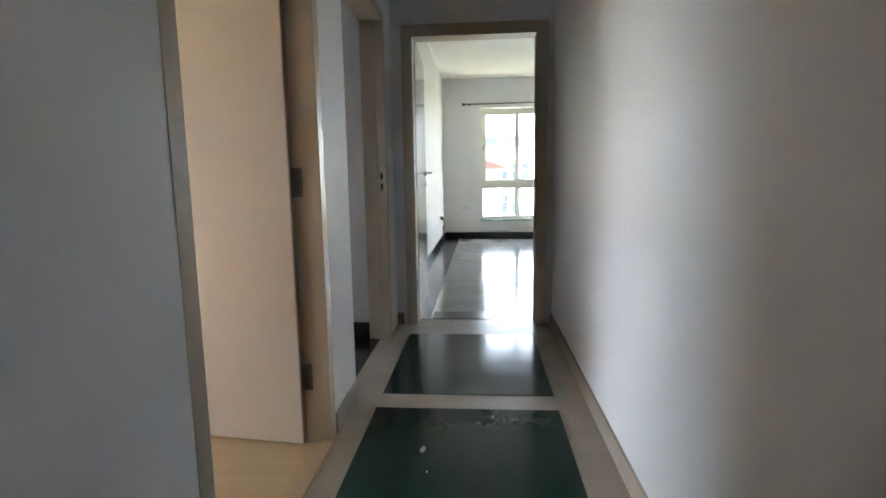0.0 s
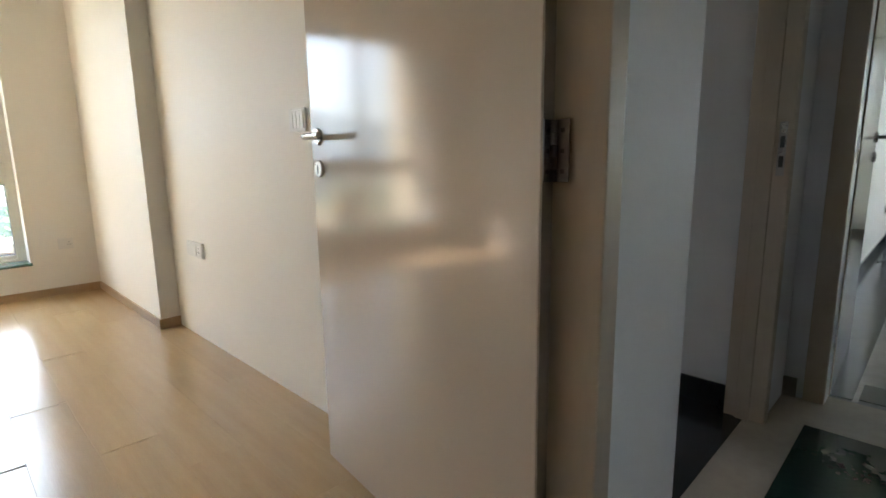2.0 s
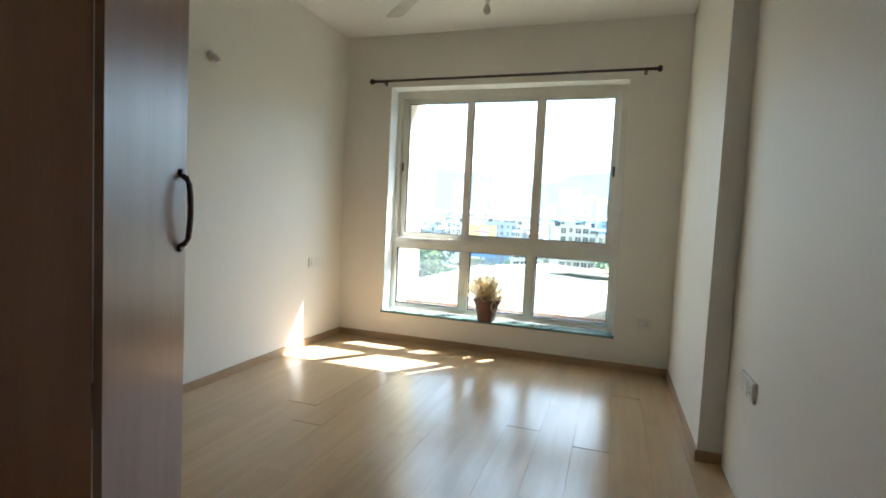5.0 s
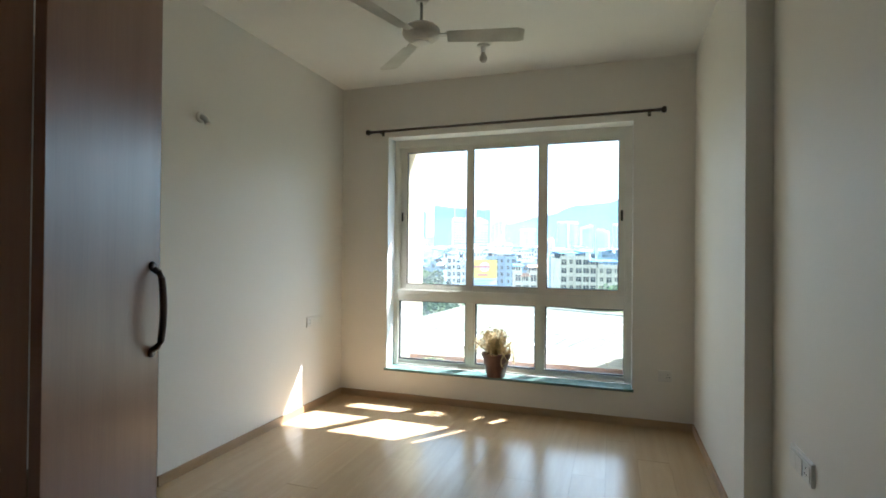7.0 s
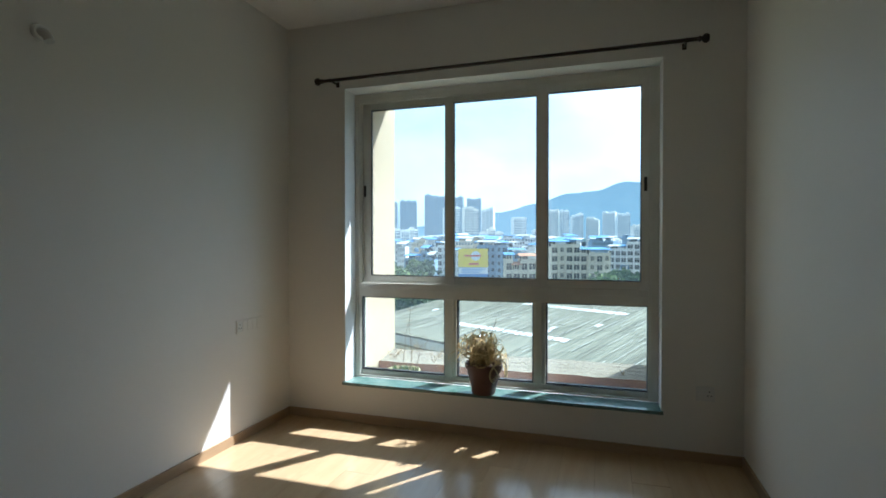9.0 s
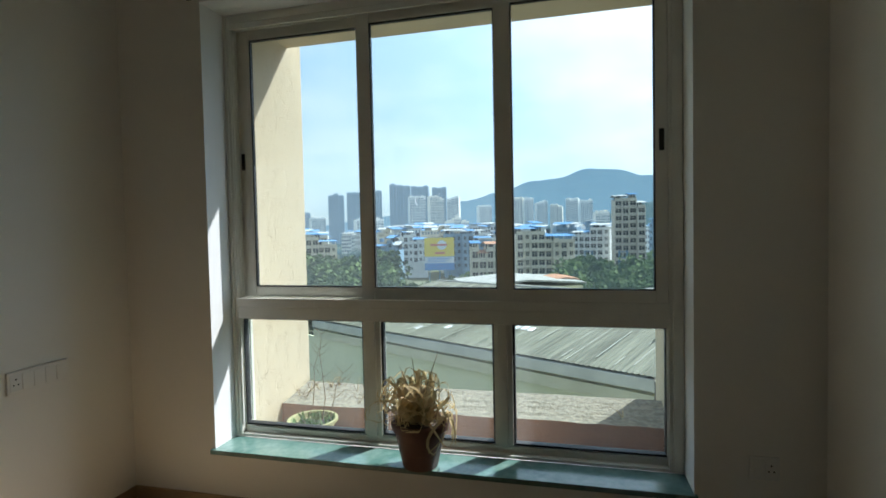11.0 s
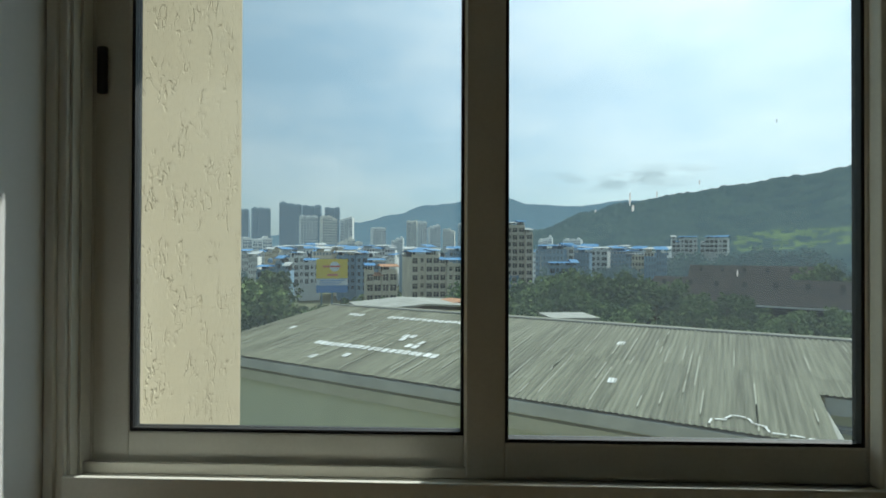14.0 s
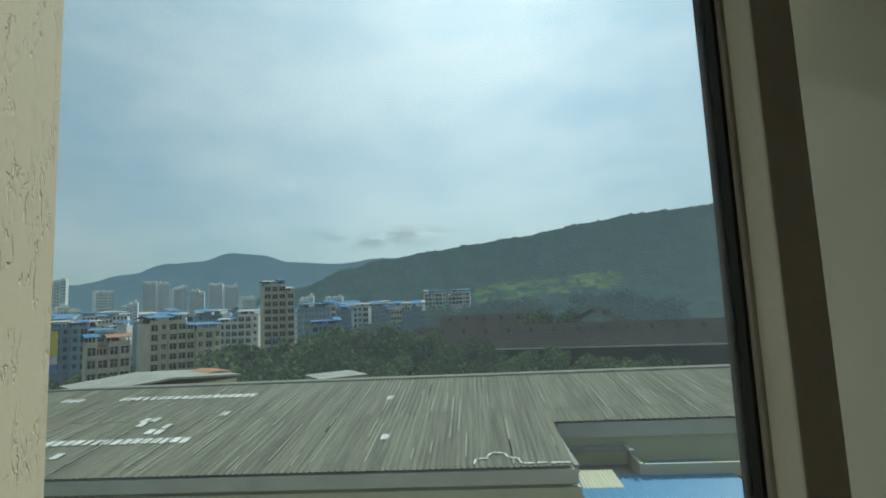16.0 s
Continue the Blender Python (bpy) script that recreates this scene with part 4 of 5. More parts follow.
uneven(LEAF, 0.3, 1.7)
uneven(LEAF_FAR, 0.4, 1.8)
BARK = surface("tree_bark", (0.10, 0.075, 0.05), rough=0.9, grain=6, bump=0.3)
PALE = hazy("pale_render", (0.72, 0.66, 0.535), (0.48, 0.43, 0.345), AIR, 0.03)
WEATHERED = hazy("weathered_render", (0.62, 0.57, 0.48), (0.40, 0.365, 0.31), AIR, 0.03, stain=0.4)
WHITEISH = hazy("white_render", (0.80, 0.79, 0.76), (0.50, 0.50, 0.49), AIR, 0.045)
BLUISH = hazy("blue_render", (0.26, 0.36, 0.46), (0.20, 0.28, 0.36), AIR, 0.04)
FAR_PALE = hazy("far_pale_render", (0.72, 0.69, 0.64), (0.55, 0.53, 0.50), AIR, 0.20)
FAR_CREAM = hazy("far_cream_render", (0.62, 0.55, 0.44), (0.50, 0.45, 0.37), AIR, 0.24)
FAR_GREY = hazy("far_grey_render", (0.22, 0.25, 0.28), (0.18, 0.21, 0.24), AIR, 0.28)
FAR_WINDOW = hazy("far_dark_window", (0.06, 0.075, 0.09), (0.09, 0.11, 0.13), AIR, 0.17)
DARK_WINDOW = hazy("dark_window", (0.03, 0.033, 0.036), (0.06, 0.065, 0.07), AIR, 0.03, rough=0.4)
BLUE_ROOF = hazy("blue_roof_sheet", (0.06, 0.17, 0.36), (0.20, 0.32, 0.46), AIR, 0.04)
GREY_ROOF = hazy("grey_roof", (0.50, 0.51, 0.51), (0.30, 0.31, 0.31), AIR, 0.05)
ORANGE_ROOF = hazy("orange_roof", (0.42, 0.24, 0.15), (0.36, 0.20, 0.13), AIR, 0.03)
BROWN_ROOF = hazy("brown_roof_sheet", (0.105, 0.088, 0.076), (0.055, 0.050, 0.045), AIR, 0.055, grain=1)
RED_ROOF = surface("red_roof_sheet", (0.45, 0.14, 0.14), (0.38, 0.11, 0.11), rough=0.6, grain=2, stain=0.3, bump=0)
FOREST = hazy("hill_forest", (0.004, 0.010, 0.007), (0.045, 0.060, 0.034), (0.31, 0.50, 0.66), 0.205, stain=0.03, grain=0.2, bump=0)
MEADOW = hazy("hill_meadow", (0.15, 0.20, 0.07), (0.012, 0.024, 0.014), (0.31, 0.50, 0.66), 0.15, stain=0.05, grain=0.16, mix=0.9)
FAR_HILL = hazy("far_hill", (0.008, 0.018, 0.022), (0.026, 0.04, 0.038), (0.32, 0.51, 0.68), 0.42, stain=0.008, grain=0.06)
SIGN_YELLOW = hazy("sign_yellow", (0.72, 0.56, 0.08), (0.66, 0.50, 0.08), AIR, 0.05)
SIGN_BLUE = hazy("sign_blue", (0.12, 0.25, 0.55), (0.12, 0.24, 0.50), AIR, 0.05)
SIGN_WHITE = hazy("sign_white", (0.65, 0.68, 0.72), (0.6, 0.62, 0.66), AIR, 0.05)
SIGN_RED = hazy("sign_red", (0.55, 0.16, 0.12), (0.5, 0.14, 0.1), AIR, 0.05)
BLUE_STEEL = hazy("blue_painted_steel", (0.16, 0.26, 0.36), (0.12, 0.2, 0.3), AIR, 0.04)

GZ, EYE = -20.0, Vector((1.0, -0.5, 1.39))


def spot(az, d, z=GZ):
    return Vector((EYE.x + d * math.sin(radians(az)), EYE.y + d * math.cos(radians(az)), z))


def grid_sheet(x0, x1, y0, y1, z, n):
    bm = bmesh.new()
    bmesh.ops.create_grid(bm, x_segments=n, y_segments=n, size=0.5, matrix=Matrix.Translation(((x0 + x1) / 2, (y0 + y1) / 2, z)) @ Matrix.Diagonal((x1 - x0, y1 - y0, 1, 1)))
    return bm


structure("ground", grid_sheet(-4500, 4500, -4500, 4500, GZ, 8), GROUND, "scrubby ground far below between the buildings")


# hills
def ridge_height(rows, az):
    for (a, h), (b, k) in zip(rows, rows[1:]):
        if a <= az <= b:
            s = (az - a) / (b - a)
            return h + (k - h) * s * s * (3 - 2 * s)
    return rows[0][1] if az < rows[0][0] else rows[-1][1]


def hill(name, rows, d0, d1, az0, az1, step, rough, label, materials, meadow=False, crowns=3.0):
    bm = bmesh.new()
    cols = []
    n = 60
    a = az0
    while a <= az1 + 1e-6:
        col = []
        top = ridge_height(rows, a) * d1 + EYE.z
        for i in range(n + 4):
            r = min(i / (n - 1), 1.2)
            d = d0 + (d1 - d0) * r
            s = min(r, 1.0)
            z = GZ - 2 + (top - GZ + 2) * (0.35 * s + 0.65 * s * s) - (max(r - 1, 0) * 3 * rough)
            p = spot(a, d, z)
            if 0 < r < 1:
                p.z += rough * s * (1 - s) * 3.0 * noise.noise(p * 0.006) + rough * 0.25 * noise.noise(p * 0.03)
            if s >= 0.98:
                p.z += rough * (0.16 * noise.noise(Vector((a * 4, 5.1, 0))) + 0.12 * noise.noise(Vector((a * 12, 3.3, 0))))
            p.z += crowns * noise.noise(p * 0.13) * (0.4 + s)
            col.append(bm.verts.new(p))
        cols.append(col)
        a += step
    for j, (p, q) in enumerate(zip(cols, cols[1:])):
        for i in range(len(p) - 1):
            f = bm.faces.new((p[i], q[i], q[i + 1], p[i + 1]))
            f.smooth = True
            if meadow:
                c = f.calc_center_median() - EYE
                az, tn = math.degrees(math.atan2(c.x, c.y)), c.z / math.hypot(c.x, c.y)
                if 28.0 < az < 44 and 0.004 + 0.0011 * (az - 28) < tn < 0.034 + 0.0013 * (az - 28) and noise.noise(Vector((az * 0.7, tn * 200, 2))) + 0.35 * noise.noise(Vector((az * 4, tn * 700, 5))) > -0.02:
                    f.material_index = 1
    return structure(name, bm, materials, label, "hill")


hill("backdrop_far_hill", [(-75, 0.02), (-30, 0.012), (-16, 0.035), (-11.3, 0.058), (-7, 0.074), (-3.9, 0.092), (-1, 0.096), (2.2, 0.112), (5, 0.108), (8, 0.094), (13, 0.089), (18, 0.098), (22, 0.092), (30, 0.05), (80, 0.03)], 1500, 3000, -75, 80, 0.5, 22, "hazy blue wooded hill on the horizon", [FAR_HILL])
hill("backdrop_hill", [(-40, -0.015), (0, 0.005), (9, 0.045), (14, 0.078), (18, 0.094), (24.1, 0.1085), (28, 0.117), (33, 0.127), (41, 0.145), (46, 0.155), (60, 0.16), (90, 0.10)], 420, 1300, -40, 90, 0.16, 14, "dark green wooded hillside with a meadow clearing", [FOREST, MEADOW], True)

# large shed below the window
SC, SV, SU = Vector((18.1, 22.3, -7.2)), Vector((0.883, -0.469, 0)), Vector((0.469, 0.883, 0))
RISE = 0.12


def shed_at(a, s, dz=0.0):
    return SC + SV * a + SU * s + Vector((0, 0, dz))


def shed_box(bm, a0, a1, s0, s1, z0, z1):
    m = Matrix(((SV.x, SU.x, 0, SC.x), (SV.y, SU.y, 0, SC.y), (0, 0, 1, 0), (0, 0, 0, 1)))
    t = bmesh.new()
    box(t, a0, a1, s0, s1, z0, z1)
    t.transform(m)
    me = bpy.data.meshes.new("t")
    t.to_mesh(me)
    t.free()
    bm.from_mesh(me)
    bpy.data.meshes.remove(me)
    return bm


def corrugated(width, length, pitch, depth, material, name="roof_sheet"):
    n = max(4, round(width / pitch) * 4)
    up = [(width * i / n, depth * (0.5 + 0.5 * math.cos(2 * math.pi * i / 4))) for i in range(n + 1)]
    verts = [(x, y, z + dz) for dz in (0.0, -0.012) for y in (0.0, length) for x, z in up]
    k = n + 1
    faces = [(i, i + 1, k + i + 1, k + i) for i in range(n)] + [(2 * k + i, 3 * k + i, 3 * k + i + 1, 2 * k + i + 1) for i in range(n)] + [(i, 2 * k + i, 2 * k + i + 1, i + 1) for i in range(n)]
    me = bpy.data.meshes.new(name)
    me.from_pydata(verts, [], faces)
    me.materials.append(material)
    return me


def slope_pose(a, s, dz=0.0, rise=RISE):
    y = Vector((SU.x, SU.y, rise)).normalized()
    z = SV.cross(y).normalized()
    p = shed_at(a, s, rise * s + dz)
    return Matrix(((SV.x, y.x, z.x, p.x), (SV.y, y.y, z.y, p.y), (0, y.z, z.z, p.z), (0, 0, 0, 1)))


def shed():
    ob = thing("factory_shed", shed_at(-20, 8, -7), "large factory shed with a weathered corrugated roof", "shed")
    part("wall", shed_box(shed_box(shed_box(shed_box(bmesh.new(), -80, -46, 0.5, 0.75, GZ, -9.1), -46, 0, 0.5, 18, GZ, -7.35), 0, 40, 7.1, 18, GZ, -6.6), -46, 40, 18, 32, GZ, -7.2), SHED_WALL, ob)
    part("gutter", shed_box(bmesh.new(), -46.2, 0.15, -0.12, 0.5, -8.0, -7.32), GUTTER, ob, "grey concrete gutter beam")
    part("cornice", shed_box(bmesh.new(), -46.2, 0.3, 0.0, 0.5, -9.0, -8.25), CREAM_BAND, ob, "cream plaster band")
    part("gutter", shed_box(bmesh.new(), 0.2, 40, 6.7, 7.1, -7.5, -6.55), GUTTER, ob, "grey concrete gutter beam")
    part("verge", shed_box(bmesh.new(), -0.02, 0.22, 0.0, 6.6, -7.5, -7.12), CONCRETE, ob)
    part("downpipe", shed_box(bmesh.new(), -6.0, -5.88, 0.3, 0.42, GZ, -9.0), SHED_WALL, ob)
    rnd = random.Random(5)
    me = {(l, w): corrugated(1.05, l, 0.35, 0.085, w) for l in (9.3, 2.9) for w in (SHEET, SKYLIGHT)}
    for i in range(84):
        a = -46 + 1.02 * i
        for s, l in ((0.0, 9.3), (9.1, 9.3)) if a < -0.6 else ((6.5, 2.9), (9.1, 9.3)):
            sh = part("roof_sheet", me[(l, SHEET)], None, ob)
            sh.matrix_basis = slope_pose(a, s, 0.012 if s > 9 else 0.0) @ pose(0, 0, rnd.uniform(0, 0.012), rnd.uniform(-0.05, 0.05), 0, rnd.uniform(-0.12, 0.12))
    rib = {l: finish(boxes((-0.035, 0.035, 0, l, 0, 0.02)), "joint_strip", PALE_RIB) for l in (1.6, 3.4, 6.0)}
    for i in range(150):
        a, l = -46 + 0.51 * rnd.randrange(0, 168), rnd.choice((1.6, 3.4, 6.0))
        s = rnd.uniform(0.1 if a < -0.6 else 6.6, 17.8 - l)
        sh = part("joint_strip", rib[l], None, ob)
        sh.matrix_basis = slope_pose(a + 0.02, s, 0.10)
    short = corrugated(0.50, 0.85, 0.21, 0.05, SKYLIGHT)
    spots = [(-36.0 + 0.66 * i, 4.7 + rnd.uniform(-0.06, 0.06)) for i in range(19)]
    spots += [(-41.0 + 0.66 * i, 14.4 + rnd.uniform(-0.06, 0.06)) for i in (1, 2, 3, 9, 10, 11, 12, 13, 14, 15, 16, 17, 18, 19, 20, 21, 22, 23, 24, 25, 26)]
    spots += [(-29.5, 8.8), (-28.8, 8.9), (-29.2, 7.9), (-27.0, 7.4), (-27.6, 6.4), (-26.9, 6.3), (-31.0, 2.6), (-33.5, 1.5), (-24.0, 9.8), (-12.0, 12.4), (-42.5, 8.0), (-11.0, 4.2)]
    for a, s in spots:
        sh = part("skylight_sheet", short, None, ob, "pale translucent sheet")
        sh.matrix_basis = slope_pose(a, s, 0.07) @ pose(0, 0, 0, 0, 0, rnd.uniform(-7, 3))
    strip = finish(boxes((0, 0.55, 0, 0.10, 0, 0.03)), "patch", SKYLIGHT)
    for a, s, r in ((-5.2, 0.35, 80), (-5.0, 0.9, 10), (-4.5, 1.2, 60), (-4.2, 1.7, -10), (-3.6, 1.6, -70), (-3.3, 1.0, -20), (-2.9, 0.8, -75), (-2.6, 0.2, 5), (-1.9, 0.25, 0), (-1.2, 0.2, 3), (-0.7, 0.2, 0)):
        sh = part("mend_strip", strip, None, ob, "white mended edge")
        sh.matrix_basis = slope_pose(a, s, 0.10) @ pose(0, 0, 0, 0, 0, r)
    bk = part("rear_roof", corrugated(86, 14.4, 0.42, 0.06, SHEET), None, ob)
    bk.matrix_basis = slope_pose(-46, 18.2, 4.5, -RISE)
    cap = bmesh.new()
    tube(cap, [shed_at(-46, 18.3, 18.3 * RISE + 0.06), shed_at(40, 18.3, 18.3 * RISE + 0.06)], 0.16, 8)
    part("ridge_cap", cap, CONCRETE, ob)


shed()


def annex():
    ob = thing("annex", shed_at(8, 4, -12.8), "low concrete annex with a blue sheet canopy", "annex")
    part("body", shed_box(shed_box(bmesh.new(), 0.4, 30, 4.6, 6.9, GZ, -9.3), 0.9, 9.6, 1.7, 4.6, GZ, -9.75), CONCRETE, ob)
    part("parapet", shed_box(shed_box(bmesh.new(), 4.6, 4.85, 4.4, 6.9, -9.3, -8.5), 4.85, 30, 4.4, 4.6, -9.3, -8.55), CREAM_BAND, ob)
    part("ledge", shed_box(bmesh.new(), 0.4, 4.2, 6.0, 6.7, -8.25, -8.0), CONCRETE, ob)
    part("beam", shed_box(bmesh.new(), 4.2, 4.5, 4.9, 6.7, -8.1, -7.85), CONCRETE, ob)
    for k in range(5):
        part("window", shed_box(bmesh.new(), 1.4 + 1.6 * k, 2.3 + 1.6 * k, 1.62, 1.72, -10.9, -9.95), DARK_WINDOW, ob)
    me = corrugated(1.05, 3.2, 0.21, 0.05, BLUE_SHEET)
    for i in range(9):
        sh = part("canopy_sheet", me, None, ob, "blue painted steel sheet")
        sh.matrix_basis = slope_pose(0.7 + 1.03 * i, 1.3, -2.45, 0.10)
    me = corrugated(1.05, 1.2, 0.21, 0.05, BLUE_SHEET)
    for i in range(4):
        sh = part("canopy_sheet", me, None, ob, "blue painted steel sheet")
        sh.matrix_basis = slope_pose(5.4 + 1.03 * i, 4.9, -2.3, 0.10)
    pl = corrugated(1.05, 2.4, 0.21, 0.04, CREAM_BAND)
    for i in range(2):
        sh = part("canopy_sheet", pl, None, ob, "cream sheet")
        sh.matrix_basis = slope_pose(0.3 + 1.02 * i, -0.3, -1.0, 0.05)
    for a in (0.9, 5.0, 9.4):
        part("post", shed_box(bmesh.new(), a, a + 0.12, 1.35, 1.47, GZ, -9.62), BLUE_STEEL, ob)


annex()


# town blocks
def block(name, az0, az1, d, tan_top, storeys, bays, wall, win, roof, label, turn=0.0, base=GZ, depth=14.0, slabs=True, single=True, tank=True, group="town blocks"):
    """A block of flats whose front spans az0..az1 at distance d; every storey has windows, sun shades and a slab edge."""
    mid = (az0 + az1) / 2
    width = 2 * d * math.tan(radians((az1 - az0) / 2)) * math.cos(radians(turn)) * (0.94 if turn else 1.0)
    z1 = EYE.z + tan_top * d
    p = spot(mid, d, base)
    m = Matrix.Translation(p) @ Matrix.Rotation(radians(-mid + turn), 4, "Z")
    ob = new(name)
    ob.matrix_basis = m
    tagged(ob, label, "building", group)
    h = z1 - base

    def lp(nm, bm, mat, parent=ob, lab=""):
        o = new(nm, bm if isinstance(bm, bpy.types.Mesh) else finish(bm, nm, mat))
        o.parent = parent
        return tagged(o, lab)
    rng = random.Random(int(az0 * 100) + 7 * bays)
    fh = 3.1 if single else 3.2
    n = max(1, int(min(storeys, h / fh)))
    bw = width / bays
    if single:
        cuts = sorted(rng.sample(range(1, bays), min(bays - 1, 1 + bays // 4)))
        sections = [(a, b, rng.choice((0.0, -1.6, -2.6)), rng.choice((0.0, 0.0, -fh))) for a, b in zip([0] + cuts, cuts + [bays])]
        if all(sec[3] for sec in sections):
            sections[0] = (*sections[0][:3], 0.0)
        ww, wh = bw * 0.66, fh * 0.60
        wms = [finish(boxes((-ww * q / 2, ww * q / 2, -0.05, 0.02, wh * (1 - r), wh)), "window", win) for q, r in ((1.0, 1.0), (0.62, 0.8), (1.2, 1.12))]
        bars = finish(boxes((-0.07, 0.07, -0.14, -0.05, 0, wh), (-ww / 2, ww / 2, -0.14, -0.05, wh * 0.62, wh * 0.62 + 0.1), (-ww / 2 - 0.2, ww / 2 + 0.2, -0.75, -0.05, wh + 0.12, wh + 0.24)), "window_shade", wall)
        bal = finish(boxes((-bw * 0.48, bw * 0.48, -1.2, 0, -0.12, 0.1), (-bw * 0.48, bw * 0.48, -1.2, -1.08, 0.1, 0.95), (-bw * 0.48, -bw * 0.44, -1.2, -1.08, 0.9, fh * 0.95), (bw * 0.44, bw * 0.48, -1.2, -1.08, 0.9, fh * 0.95)), "balcony", wall)
        for a, b, out, drop in sections:
            x0, x1, top = -width / 2 + a * bw, -width / 2 + b * bw, h + drop
            lp("wall", boxes((x0 + 0.01, x1 - 0.01, out, depth + 0.3 * out, 0, top)), wall)
            lp("parapet", boxes((x0, x1, out - 0.25, out, top - 0.25, top + 0.9), (x0, x1, depth + 0.3 * out, depth + 0.3 * out + 0.2, top - 0.2, top + 0.9)), wall)
            sheet = rng.choice((roof, roof, BLUE_ROOF, GREY_ROOF))
            up, fall = rng.uniform(1.7, 2.4), rng.uniform(0.25, 0.9)
            bm = boxes((x0 - 0.5, x1 + 0.5, out - 1.1, depth * 0.5, top + up, top + up + 0.14), (x0 - 0.5, x1 + 0.5, depth * 0.5, depth + 0.8, top + up, top + up + 0.14))
            for v in bm.verts:
                v.co.z += fall * (1 - abs(v.co.y - depth * 0.5) / (depth * 0.5))
            lp("roof", bm, sheet, lab="sheet roof over the terrace")
            post = finish(boxes((-0.12, 0.12, -0.12, 0.12, 0, up)), "roof_post", wall)
            for x in (x0 + 0.4, (x0 + x1) / 2, x1 - 0.4):
                lp("roof_post", post, None).location = (x, out + 0.3, top)
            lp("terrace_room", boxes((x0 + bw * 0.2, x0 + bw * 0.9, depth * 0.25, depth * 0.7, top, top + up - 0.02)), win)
            for j in range(a, b):
                c = -width / 2 + bw * (j + 0.5)
                lp("pier", boxes((c - bw / 2 - 0.14, c - bw / 2 + 0.14, out - 0.7, out, 0, top - 0.26)), wall)
                open_bay = rng.random() < 0.45
                wm = wms[2] if open_bay else rng.choice(wms[:2])
                for i in range(n):
                    z = h - fh * (i + 1) + fh * 0.26
                    if z + fh * 0.7 > top:
                        continue
                    o = lp("window", wm, None)
                    o.location = (c, out, z)
                    lp("shade", bars, None, o)
                    if open_bay or rng.random() < 0.12:
                        lp("balcony", bal, None).location = (c, out, z - fh * 0.26)
            for i in range(n):
                z = h - fh * (i + 1)
                if slabs and z < top - 1:
                    lp("slab_edge", boxes((x0 - 0.1, x1 + 0.1, out - 0.95, out, z - 0.12, z + 0.12)), wall)
        side = max(2, int(depth / 3.4))
        wm2 = finish(boxes((-0.05, 0.06, -0.8, 0.8, 0, wh)), "window", win)
        last = sections[-1 if turn >= 0 else 0]
        for i in range(n):
            z = h - fh * (i + 1) + fh * 0.26
            if z + fh * 0.7 > h + last[3]:
                continue
            for j in range(side):
                lp("window", wm2, None).location = (width / 2 - 0.01 if turn >= 0 else -width / 2 - 0.01, depth / side * (j + 0.5), z)
        for k in range(2):
            lp("water_tank", lathe(bmesh.new(), [(0.9, 0), (0.9, 1.5), (0.5, 1.75), (0.0, 1.75)], (width * (-0.3 + 0.55 * k), depth * 0.8, h + 0.0), "Z", 12), DARK_WINDOW if k else wall, lab="rooftop water tank")
        return ob
    # far off: stepped masses, each storey a band of glass and a slab
    tall = storeys > 10
    count = 3 if bays > 4 else 2
    masses, glass, slab = bmesh.new(), bmesh.new(), bmesh.new()
    for k in range(count):
        x0, x1 = -width / 2 + width * k / count, -width / 2 + width * (k + 1) / count
        out = rng.choice((0.0, -2.5, -1.2))
        top = h - (rng.choice((0.0, 0.0, 0.0, 3.2)) if tall and k != count // 2 else rng.choice((0.0, 0.0, 1.6)))
        box(masses, x0 + 0.02, x1 - 0.02, out, depth, 0, top)
        if tall:
            box(masses, x0 + (x1 - x0) * 0.3, x0 + (x1 - x0) * 0.7, 3, depth * 0.7, top, top + rng.uniform(0.8, 2.4))
            for q in (0.18, 0.42, 0.68, 0.88):
                c = x0 + (x1 - x0) * q
                box(glass, c - (x1 - x0) * 0.075, c + (x1 - x0) * 0.075, out - 0.12, out + 0.02, 2, top - 2.2)
            for i in range(int(min(n, 26))):
                box(slab, x0 + 0.05, x1 - 0.05, out - 0.55, out - 0.13, top - 3.2 * i - 1.0, top - 3.2 * i - 0.1)
        else:
            for i in range(min(n, 5)):
                z = top - fh * (i + 1)
                box(glass, x0 + 0.4, x1 - 0.4, out - 0.1, out + 0.02, z + 0.9, z + 2.5)
                for q in range(1, 4):
                    c = x0 + (x1 - x0) * q / 4
                    box(slab, c - 0.35, c + 0.35, out - 0.45, out - 0.11, z, z + fh)
                box(slab, x0, x1, out - 0.5, out - 0.46, z - 0.25, z + 0.85)
            if rng.random() < 0.75:
                bm = boxes((x0 - 0.6, x1 + 0.6, out - 1.2, depth + 0.6, top + 1.6, top + 1.75))
                tip = rng.uniform(0.3, 1.6)
                for v in bm.verts:
                    v.co.z += tip * (v.co.y / depth)
                lp("roof", bm, rng.choice((BLUE_ROOF, GREY_ROOF, roof)))
                box(masses, x0 + 0.5, x0 + (x1 - x0) * 0.45, 2.0, depth * 0.7, top, top + 1.7)
                box(masses, x1 - 0.4, x1 - 0.1, out, out + 0.3, top, top + 1.7)
    lp("wall", masses, wall)
    for nm, bm, mt in (("windows", glass, win), ("balconies", slab, wall)):
        lp(nm, bm, mt)["kind"] = "stuff"
    return ob


